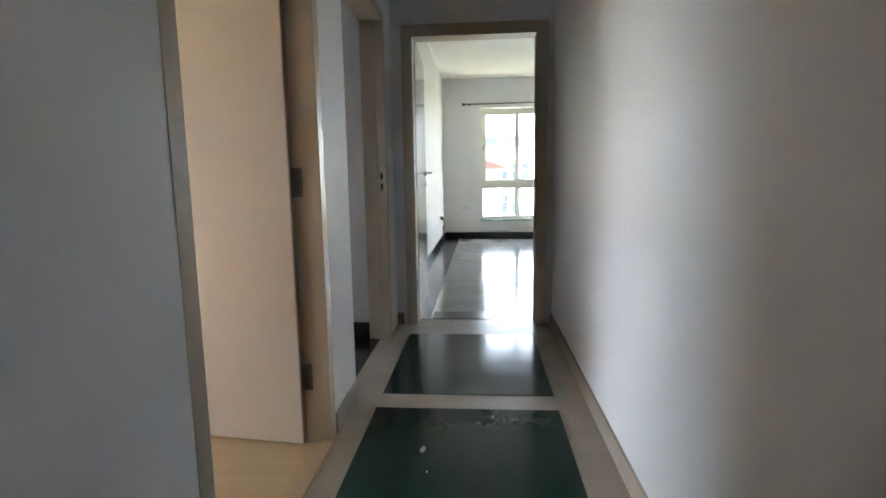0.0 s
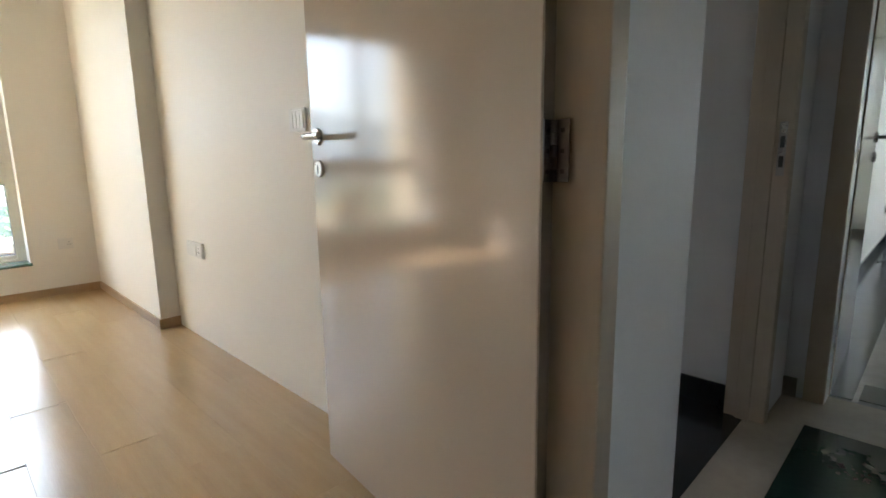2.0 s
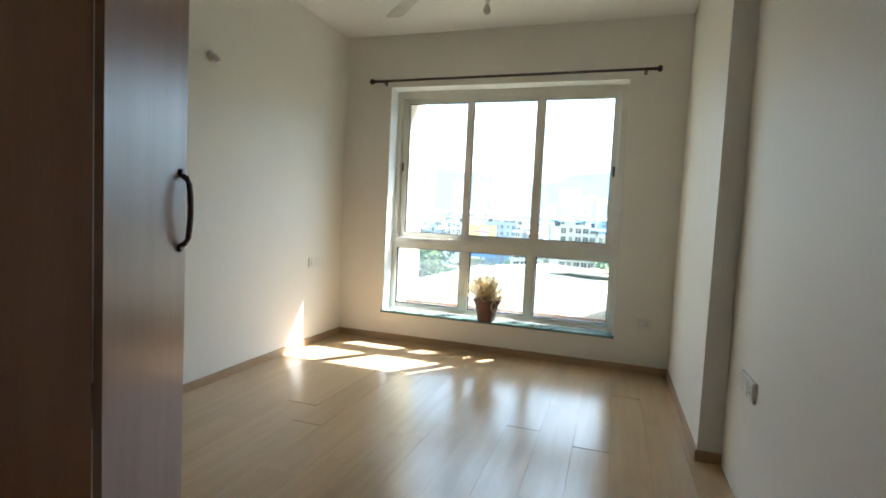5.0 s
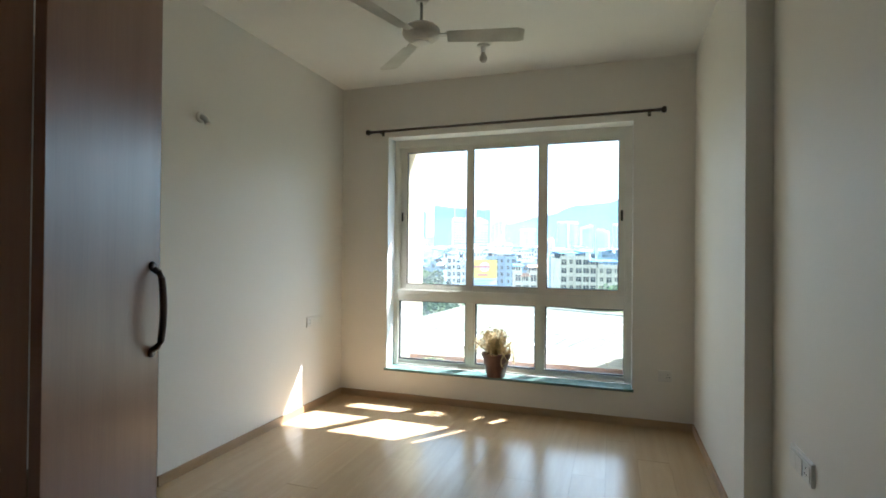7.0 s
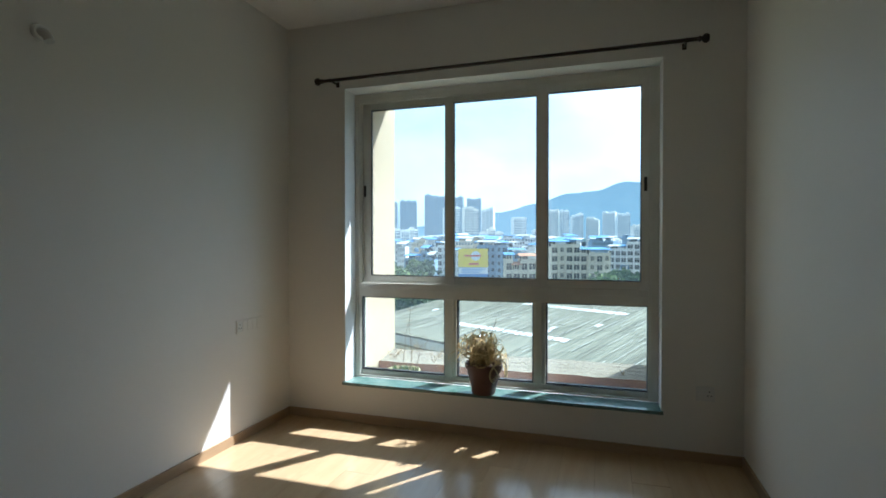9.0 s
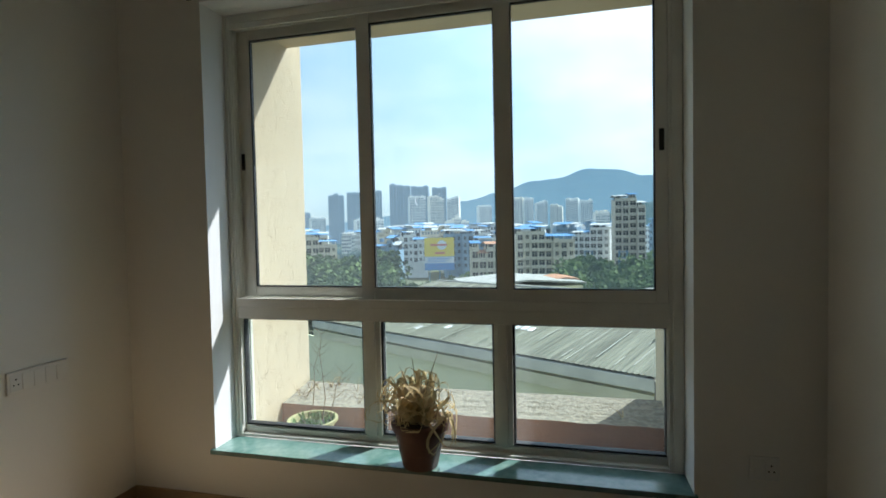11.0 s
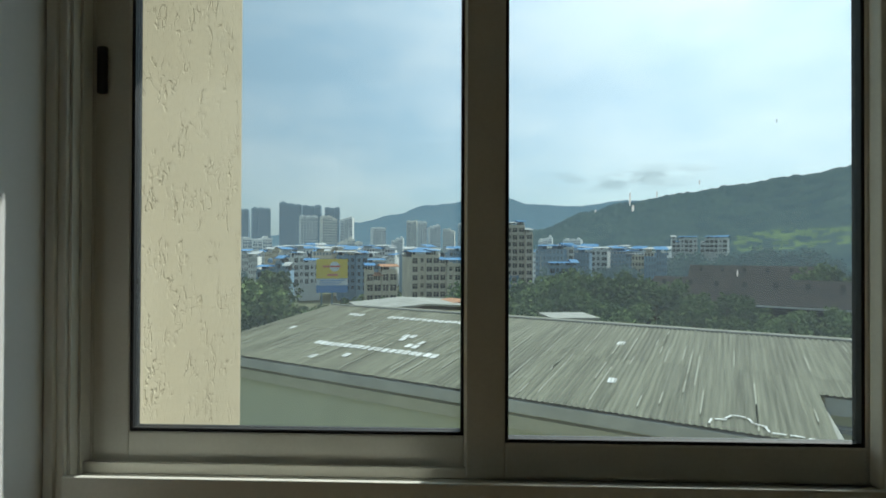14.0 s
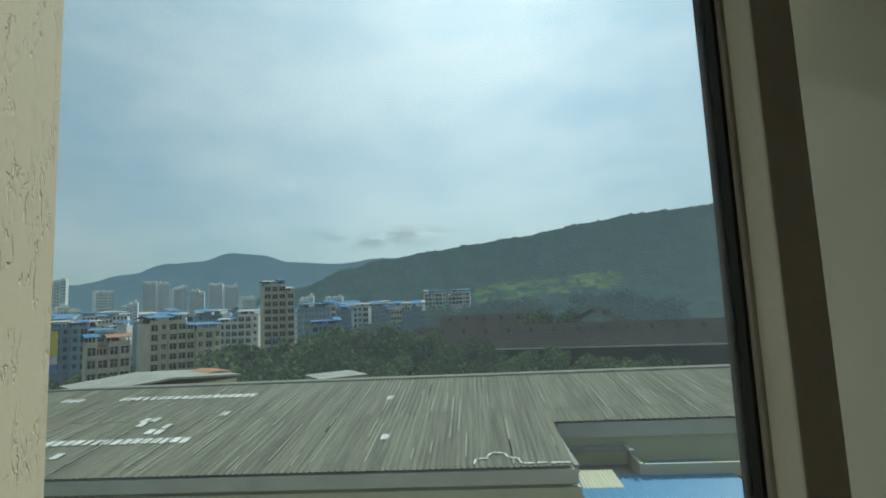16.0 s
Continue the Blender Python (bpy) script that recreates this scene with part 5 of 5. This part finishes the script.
block("apartment_building", -32.0, -25.2, 205, -0.011, 5, 9, PALE, DARK_WINDOW, BLUE_ROOF, "cream low block of flats with blue roof sheets", 8)
block("apartment_building", -21.8, -18.4, 206, -0.021, 4, 5, BLUISH, DARK_WINDOW, GREY_ROOF, "pale blue low block of flats with grey roof sheets", -10)
block("apartment_building", -18.2, -15.2, 232, -0.010, 4, 5, WHITEISH, DARK_WINDOW, BLUE_ROOF, "grey-white block of flats with blue roof sheets", 8)
block("apartment_building", -13.6, -8.0, 232, -0.010, 5, 8, BLUISH, DARK_WINDOW, BLUE_ROOF, "blue painted block of flats with blue roof sheets", 5)
block("apartment_building", -10.4, -6.7, 150, -0.040, 4, 4, PALE, DARK_WINDOW, ORANGE_ROOF, "small cream house with an orange roof terrace", 6, depth=9)
block("apartment_building", -5.6, 1.4, 188, -0.009, 6, 8, PALE, DARK_WINDOW, BLUE_ROOF, "cream six-storey block of flats with a blue roof", 14, depth=20)
block("apartment_building", 0.6, 4.9, 245, -0.003, 5, 6, WHITEISH, DARK_WINDOW, BLUE_ROOF, "white block of flats with blue roof sheets", -8)
block("apartment_building", 5.1, 8.3, 225, 0.050, 9, 4, WEATHERED, DARK_WINDOW, GREY_ROOF, "weathered cream tower of flats with roof frame", 10, depth=10)
block("apartment_building", 9.0, 12.8, 270, 0.008, 5, 6, WHITEISH, DARK_WINDOW, BLUE_ROOF, "white block of flats with blue roof sheets", 6)
block("apartment_building", 12.4, 16.4, 300, 0.004, 4, 6, WHITEISH, DARK_WINDOW, GREY_ROOF, "white block of flats with grey roof", -8)
block("apartment_building", 10.0, 13.2, 215, -0.028, 4, 5, BLUISH, DARK_WINDOW, BLUE_ROOF, "pale blue small block of flats", 5)
block("apartment_building", 16.6, 20.6, 330, 0.002, 3, 6, WHITEISH, DARK_WINDOW, GREY_ROOF, "white low block of flats among trees", 10)
block("apartment_building", 22.4, 24.9, 400, 0.024, 3, 6, WHITEISH, DARK_WINDOW, BLUE_ROOF, "white block of flats below the hill", 4)
block("apartment_building", 25.1, 27.6, 395, 0.024, 3, 6, WHITEISH, DARK_WINDOW, BLUE_ROOF, "white block of flats below the hill", -6)

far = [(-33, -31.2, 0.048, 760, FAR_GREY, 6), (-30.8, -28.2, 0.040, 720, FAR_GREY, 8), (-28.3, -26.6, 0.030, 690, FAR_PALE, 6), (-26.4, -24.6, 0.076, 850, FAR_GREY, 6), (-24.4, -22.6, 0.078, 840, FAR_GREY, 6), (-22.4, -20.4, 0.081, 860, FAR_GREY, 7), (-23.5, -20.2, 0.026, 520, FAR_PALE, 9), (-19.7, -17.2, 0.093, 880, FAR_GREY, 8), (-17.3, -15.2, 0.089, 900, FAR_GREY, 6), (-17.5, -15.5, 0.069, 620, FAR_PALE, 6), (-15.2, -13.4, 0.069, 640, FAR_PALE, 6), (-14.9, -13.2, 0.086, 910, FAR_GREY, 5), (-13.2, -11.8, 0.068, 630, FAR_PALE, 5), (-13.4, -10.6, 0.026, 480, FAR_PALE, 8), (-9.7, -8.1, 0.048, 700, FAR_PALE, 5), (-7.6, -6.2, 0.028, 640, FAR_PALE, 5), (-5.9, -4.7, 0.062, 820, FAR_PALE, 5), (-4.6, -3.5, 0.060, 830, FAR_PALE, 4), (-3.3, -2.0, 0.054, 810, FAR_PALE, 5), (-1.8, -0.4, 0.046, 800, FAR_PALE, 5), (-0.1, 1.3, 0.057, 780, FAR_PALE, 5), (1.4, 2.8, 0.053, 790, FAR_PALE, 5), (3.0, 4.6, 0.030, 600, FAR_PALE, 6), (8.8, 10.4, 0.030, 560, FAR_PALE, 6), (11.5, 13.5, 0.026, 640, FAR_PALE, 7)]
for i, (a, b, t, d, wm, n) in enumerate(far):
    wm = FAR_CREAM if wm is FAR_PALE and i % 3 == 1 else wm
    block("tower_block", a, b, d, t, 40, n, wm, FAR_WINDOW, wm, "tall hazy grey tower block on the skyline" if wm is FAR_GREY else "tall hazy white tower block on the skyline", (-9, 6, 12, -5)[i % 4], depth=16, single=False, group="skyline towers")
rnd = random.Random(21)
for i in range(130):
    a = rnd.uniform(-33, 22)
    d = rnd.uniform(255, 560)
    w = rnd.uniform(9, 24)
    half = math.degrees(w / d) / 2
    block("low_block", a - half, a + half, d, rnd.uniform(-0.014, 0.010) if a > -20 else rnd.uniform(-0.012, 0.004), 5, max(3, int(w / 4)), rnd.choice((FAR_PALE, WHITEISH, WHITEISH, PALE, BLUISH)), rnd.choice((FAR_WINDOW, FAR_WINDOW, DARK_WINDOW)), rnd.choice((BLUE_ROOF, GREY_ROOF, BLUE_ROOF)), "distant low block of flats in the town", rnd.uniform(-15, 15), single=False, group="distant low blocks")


def hall(az, d, length, turn, eave, ridge, depth, label):
    """A long brown-roofed hall with roof vents."""
    ob = new("long_hall")
    ob.matrix_basis = Matrix.Translation(spot(az, d)) @ Matrix.Rotation(radians(-az + turn), 4, "Z")
    tagged(ob, label, "hall", "long halls")
    e, r = eave - GZ, ridge - GZ
    bm = bmesh.new()
    l = length / 2
    v = [bm.verts.new(q) for q in ((-l, -1, e), (l, -1, e), (l, depth / 2, r), (-l, depth / 2, r), (l, depth + 1, e), (-l, depth + 1, e))]
    bm.faces.new((v[0], v[1], v[2], v[3]))
    bm.faces.new((v[3], v[2], v[4], v[5]))
    bmesh.ops.solidify(bm, geom=bm.faces[:], thickness=0.3)
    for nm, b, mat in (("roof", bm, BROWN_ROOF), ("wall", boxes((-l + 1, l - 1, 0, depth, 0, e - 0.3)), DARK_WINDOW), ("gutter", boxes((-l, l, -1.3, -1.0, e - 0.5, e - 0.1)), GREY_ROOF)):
        o = new(nm, finish(b, nm, mat))
        o.parent = ob
    for i in range(int(length / 7)):
        o = new("roof_vent", finish(boxes((-0.5, 0.5, -0.5, 0.5, 0, 1.6)), "roof_vent", BROWN_ROOF))
        o.parent = ob
        o.location = (-l + 4 + 7 * i, depth * 0.33, e + (r - e) * 0.62)


hall(41.0, 152, 116, 4, -11.6, -5.6, 26, "long hall with a dark brown sheet roof among trees")
hall(29.5, 205, 40, 0, -9.0, -3.0, 24, "second brown-roofed hall behind the first")
hall(44, 190, 16, 80, -7.5, -1.8, 20, "brown-roofed hall seen end on")


def billboard():
    ob = new("billboard")
    ob.matrix_basis = Matrix.Translation(spot(-14.0, 200)) @ Matrix.Rotation(radians(14.0), 4, "Z")
    tagged(ob, "yellow and blue roadside billboard on steel posts", "billboard")
    z0, z1, w = 1.39 - 0.0779 * 200 - GZ, 1.39 - 0.0133 * 200 - GZ, 5.9
    zm = z0 + (z1 - z0) * 0.42

    def lp(nm, bm, mat, parent=ob, lab=""):
        o = new(nm, finish(bm, nm, mat))
        o.parent = parent
        return tagged(o, lab)
    b = lp("board", boxes((-w, w, 0, 0.5, z0, z1)), GREY_ROOF)
    lp("upper_panel", boxes((-w, w, -0.06, 0, zm, z1)), SIGN_YELLOW, b, "yellow upper panel")
    lp("lower_panel", boxes((-w, w, -0.06, 0, z0, zm)), SIGN_BLUE, b, "blue lower panel")
    lp("white_band", boxes((-w, w, -0.1, -0.06, zm - 2.6, zm - 0.2)), SIGN_WHITE, b)
    bm = lathe(bmesh.new(), [(0.0, 0.0), (1.9, 0.0), (1.9, 0.06), (0, 0.06)], (1.0, -0.14, zm + 4.6), "Y", 20)
    lp("emblem", bm, SIGN_WHITE, b)
    lp("stripe", boxes((-3.6, 3.2, -0.2, -0.14, zm + 4.3, zm + 5.0)), SIGN_RED, b)
    lp("stripe", boxes((-1.8, 2.2, -0.12, -0.06, zm + 1.0, zm + 1.8)), SIGN_RED, b)
    for i in range(3):
        lp("text_bar", boxes((-4.6, 4.6 - i, -0.16, -0.10, zm - 0.9 - 0.65 * i, zm - 0.6 - 0.65 * i)), SIGN_BLUE, b)
    for x in (-4, 0, 4):
        lp("post", boxes((x - 0.2, x + 0.2, 0.5, 0.9, 0, z1 - 1)), BLUE_STEEL)


billboard()


def lattice(az, d, top, label):
    ob = new("lattice_mast")
    ob.matrix_basis = Matrix.Translation(spot(az, d))
    tagged(ob, label, "mast", "lattice masts")
    h = top - GZ
    for x in (-0.9, 0.9):
        for y in (-0.9, 0.9):
            o = new("leg", finish(boxes((x - 0.12, x + 0.12, y - 0.12, y + 0.12, 0, h)), "leg", BLUE_STEEL))
            o.parent = ob
    me = finish(boxes((-0.9, 0.9, -0.98, -0.86, -0.1, 0.1)), "rung", BLUE_STEEL)
    for i in range(int(h / 1.4)):
        o = new("rung", me)
        o.parent = ob
        o.location = (0, 0, 1.4 * (i + 1))


lattice(2.7, 135, -4.6, "steel lattice mast among the trees")
lattice(6.3, 130, -4.3, "blue steel lattice mast among the trees")


# roofs just behind the shed's ridge
def low_roof(az, d, w, dp, z, tilt, label, mat):
    ob = new("low_building")
    ob.matrix_basis = Matrix.Translation(spot(az, d)) @ Matrix.Rotation(radians(-az + 20), 4, "Z")
    tagged(ob, label, "building", "low roofs behind the shed")
    h = z - GZ
    bm = boxes((-w / 2 - 0.4, 0, -0.4, dp + 0.4, h, h + 0.25), (0, w / 2 + 0.4, -0.4, dp + 0.4, h, h + 0.25))
    for v in bm.verts:
        v.co.z += tilt * (0.5 - abs(v.co.x / w))
    for nm, b, m in (("wall", boxes((-w / 2, w / 2, 0, dp, 0, h - 0.3)), CREAM_BAND), ("roof", bm, mat)):
        o = new(nm, finish(b, nm, m))
        o.parent = ob


low_roof(-3.5, 74, 17, 12, -6.9, 1.2, "low building with a pale sheet roof", CONCRETE)
low_roof(0.6, 80, 3.2, 6, -6.7, 0.4, "low building with an orange-brown roof", ORANGE_ROOF)
low_roof(13.0, 62, 5, 5, -6.5, 0.0, "low concrete roof house", CONCRETE)
block("apartment_building", 84, 101, 52, 0.03, 9, 7, PALE, DARK_WINDOW, GREY_ROOF, "pale block of flats opposite the far room", 4)
low_roof(93, 40, 9, 8, 2.0, 3.0, "house with a red sheet roof opposite the far room", RED_ROOF)


# trees
def tree(name, seed, high, spread, leafmat, label):
    r = random.Random(seed)
    ob = new(name)
    tagged(ob, label, "tree", "trees below the window")
    bm = bmesh.new()
    tube(bm, [(0, 0, -0.5), (0.15, 0.1, high * 0.25), (0.1, -0.1, high * 0.5)], high * 0.03, 8, 0.6)
    lobes = []
    for i in range(9):
        a = r.uniform(0, 6.28)
        rad = spread * r.uniform(0.15, 0.68)
        c = Vector((rad * math.cos(a), rad * math.sin(a), high * r.uniform(0.42, 0.86)))
        lobes.append((c, spread * r.uniform(0.26, 0.46)))
        tube(bm, [(0.1, 0, high * 0.35), (c.x * 0.5, c.y * 0.5, high * 0.42 + (c.z - high * 0.42) * 0.5), c], high * 0.012, 5, 0.4)
    t = new("trunk", finish(bm, "trunk", BARK))
    t.parent = ob
    verts, faces = [], []
    for c, rad in lobes:
        for _ in range(115):
            v = Vector((r.gauss(0, 1), r.gauss(0, 1), r.gauss(0, 0.8))).normalized() * rad * r.uniform(0.55, 1.12)
            p = c + v
            s = r.uniform(0.28, 0.62) * high / 13
            e1 = Vector((r.gauss(0, 1), r.gauss(0, 1), r.gauss(0, 0.6))).normalized()
            e2 = e1.cross(Vector((r.gauss(0, 1), r.gauss(0, 1), r.gauss(0, 1)))).normalized()
            k = len(verts)
            verts += [tuple(p + e1 * s), tuple(p + e2 * s * 0.7 + e1 * 0.1 * s), tuple(p - e1 * s), tuple(p - e2 * s * 0.7)]
            faces.append((k, k + 1, k + 2, k + 3))
    me = bpy.data.meshes.new("crown")
    me.from_pydata(verts, [], faces)
    me.materials.append(leafmat)
    cr = new("crown", me)
    cr.parent = ob
    return ob


kinds = [tree("tree", 1, 13, 6.0, LEAF, "broad green tree in full leaf"), tree("tree", 2, 11, 5.0, LEAF, "rounded green tree in full leaf"), tree("tree", 3, 15, 6.5, LEAF, "tall green tree in full leaf")]
fkinds = [tree("tree", 4, 12, 6.5, LEAF_FAR, "hazy dark green tree"), tree("tree", 5, 14, 7.0, LEAF_FAR, "hazy dark green tall tree")]
rnd = random.Random(33)
used = set()


def plant(src, az, d, size):
    m = Matrix.Translation(spot(az, d)) @ Matrix.Rotation(rnd.uniform(0, 6.28), 4, "Z")
    if src.name not in used:
        used.add(src.name)
        src.matrix_basis = m @ Matrix.Diagonal((size, size, size, 1))
    else:
        o = copy_thing(src, m)
        o.scale = (size, size, size)


for i in range(26):
    az = -34 + 15 * ((i * 0.618) % 1.0)
    plant(kinds[i % 3], az, rnd.uniform(95, 150), rnd.uniform(0.95, 1.2))
for i in range(46):
    az = -34 + 27 * ((i * 0.618) % 1.0)
    plant(kinds[i % 3], az, rnd.uniform(105, 178), rnd.uniform(0.8, 1.1) if az < -19 else rnd.uniform(0.45, 0.68))
for i in range(34):
    az = 0.5 + 11 * ((i * 0.618) % 1.0)
    plant(kinds[i % 3], az, rnd.uniform(88, 165), rnd.uniform(0.7, 1.08))
for i in range(50):
    az = 10 + 16 * ((i * 0.618) % 1.0)
    plant(kinds[i % 3], az, rnd.uniform(88, 185), rnd.uniform(0.7, 1.15))
for i in range(40):
    az = 24 + 26 * ((i * 0.618) % 1.0)
    plant(kinds[(i + 1) % 3], az, rnd.uniform(88, 140), rnd.uniform(0.45, 0.75))
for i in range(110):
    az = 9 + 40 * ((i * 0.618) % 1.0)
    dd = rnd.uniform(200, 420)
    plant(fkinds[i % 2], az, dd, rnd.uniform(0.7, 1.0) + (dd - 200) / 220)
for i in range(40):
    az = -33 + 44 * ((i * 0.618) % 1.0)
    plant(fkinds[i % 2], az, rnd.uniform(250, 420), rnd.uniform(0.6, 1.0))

for az, d, size in ((25.5, 128, 0.95), (27.4, 132, 1.0), (29.0, 122, 0.8), (35.0, 186, 1.25), (36.6, 190, 1.35), (38.4, 188, 1.2), (33.2, 118, 0.62), (46.0, 184, 1.2)):
    plant(kinds[int(az) % 3], az, d, size)

# ---- marks on the glass, a lump on the parapet ----
def smudge(x, z, h, w, y):
    bm = lathe(bmesh.new(), [(0.0, 0), (w, 0), (w, 0.0006), (0, 0.0006)], (0, 0, 0), "Y", 10)
    for v in bm.verts:
        v.co = Vector((x + v.co.x + 0.12 * v.co.z, y - v.co.y, z + v.co.z * h / w))
    return tagged(new("paint_mark", finish(bm, "paint_mark", SMEAR)), "small white paint mark on the window glass", "mark", "paint marks on the glass")


for x, z, h, w in ((1.450, 1.462, 0.012, 0.0015), (1.455, 1.446, 0.006, 0.0022), (1.694, 1.593, 0.004, 0.0009), (1.629, 1.337, 0.006, 0.0012), (1.566, 1.49, 0.004, 0.001), (1.495, 1.470, 0.006, 0.0009), (1.392, 1.441, 0.003, 0.0008)):
    smudge(x, z, h, w, 0.2078)


def outer_slab():
    """The rough end of a concrete ledge that shows past the fin."""
    bm = boxes((2.69, 3.70, 1.17, 1.72, 0.15, 0.295), (2.865, 3.70, 0.46, 1.17, 0.15, 0.295))
    bmesh.ops.subdivide_edges(bm, edges=bm.edges[:], cuts=14, use_grid_fill=True)
    for v in bm.verts:
        c = v.co
        corner = max(0.0, (2.86 - c.x) / 0.17) * max(0.0, (c.y - 1.50) / 0.20)
        c.x, c.y = c.x + 0.05 * corner, c.y - 0.06 * corner
        c += Vector((0.012 * noise.noise(c * 9), 0.02 * noise.noise(c * 7 + Vector((3, 0, 0))), 0.018 * noise.noise(c * 6) + 0.010 * noise.noise(c * 23)))
    return structure("wall_slab", bm, DARK_CONC, "dark weathered concrete ledge beyond the fin", "ledge")


outer_slab()

# ---- loose bits ----
def wall_cable():
    c = thing("cable", (9.3, FY0, 0.4), "black cable hanging from a wall socket", "cable")
    part("plug", boxes((9.27, 9.33, FY0 - 0.05, FY0 - 0.012, 0.40, 0.45), bevel=0.005), BLACK, c)
    pts = [(9.30, FY0 - 0.05, 0.41), (9.31, FY0 - 0.07, 0.33), (9.24, FY0 - 0.05, 0.26), (9.33, FY0 - 0.05, 0.20), (9.38, FY0 - 0.06, 0.27), (9.29, FY0 - 0.05, 0.30), (9.22, FY0 - 0.05, 0.20), (9.10, FY0 - 0.06, 0.02), (8.9, FY0 - 0.10, 0.012), (8.6, FY0 - 0.12, 0.012), (8.4, FY0 - 0.06, 0.012)]
    part("cord", tube(bmesh.new(), pts, 0.006, 6), BLACK, c, smooth=True)


wall_cable()
switch_plate("wall_socket", pose(9.3, FY0, 0.43, 0, 0, 180), 0.09, 1, "white socket above the far skirting")


def scrap(x, y, seed, size):
    r = random.Random(seed)
    bm = bmesh.new()
    pts = [bm.verts.new((x + size * r.uniform(0.6, 1) * math.cos(a), y + 0.5 * size * r.uniform(0.6, 1) * math.sin(a), 0.0045)) for a in (0.9 * i for i in range(7))]
    bm.faces.new(pts)
    bmesh.ops.solidify(bm, geom=bm.faces[:], thickness=-0.002)
    return tagged(new("paper_scrap", finish(bm, "paper_scrap", DUST)), "white scrap of paper on the green tile", "scrap", "scraps on the corridor floor")


scrap(2.878, -5.005, 2, 0.03)
scrap(2.724, -5.037, 3, 0.009)

# ---- corridor inlay tiles ----
def inlay():
    fl = bpy.data.objects["floor_corridor"]
    me = finish(boxes((-0.49, 0.49, -0.42, 0.42, 0.0, 0.004), bevel=0.001), "tile", GREEN_TILE)
    for i in range(5):
        ob = part("tile", me, None, fl)
        ob.location = (3.891 - 1.139 * i, -5.166, 0.0)


inlay()


# ---- bedroom floor planks ----
def planks():
    """Boards along the room; a few damp ones have lifted, curling ends."""
    fl = bpy.data.objects["floor_base"]
    rnd = random.Random(11)
    w, l, g = 0.1945, 1.285, 0.0003
    ends = {13: -0.705, 12: -2.967, 11: -2.364, 10: -2.842, 9: -2.545, 7: -3.205, 4: -2.02, 3: -1.775}
    lifted = {(13, 0), (12, 0), (12, 1), (12, 2), (11, 2), (11, 1), (10, 1), (10, 2), (9, 2), (7, 2), (4, 1), (3, 1), (9, 1)}
    meshes = {}
    x = 2.617 - 13 * w
    for col in range(-1, 17):
        x0, x1 = max(0.0, x + w * col), min(x + w * (col + 1), XR)
        if x1 - x0 < 0.01:
            continue
        low = ends.get(col, -rnd.uniform(0.0, l))
        top, y, row = 0.0, low + l * math.floor(-low / l), 0
        while top > YK + 0.03:
            lo = max(y, YK + 0.03)
            if top - lo > 0.005:
                up = (col, row) in lifted
                key = (round(x1 - x0, 4), round(top - lo, 4), up)
                if key not in meshes:
                    bm = boxes((g, key[0] - g, g, key[1] - g, -0.010, 0.0), bevel=0.0003)
                    if up:
                        bmesh.ops.subdivide_edges(bm, edges=[e for e in bm.edges if abs(e.verts[0].co.y - e.verts[1].co.y) > 0.1], cuts=12)
                        for v in bm.verts:
                            v.co.z += 0.0021 * math.exp(-v.co.y / 0.09) + 0.0006 * math.exp(-(key[0] - v.co.x) / 0.02)
                    meshes[key] = finish(bm, "plank", WOOD)
                ob = part("plank", meshes[key], None, fl)
                ob.location = (x0, lo, 0.0)
                ob.rotation_euler = (rnd.uniform(-0.0004, 0.0004), rnd.uniform(-0.0009, 0.0009), 0)
            top, y, row = lo, lo - l, row + 1


planks()
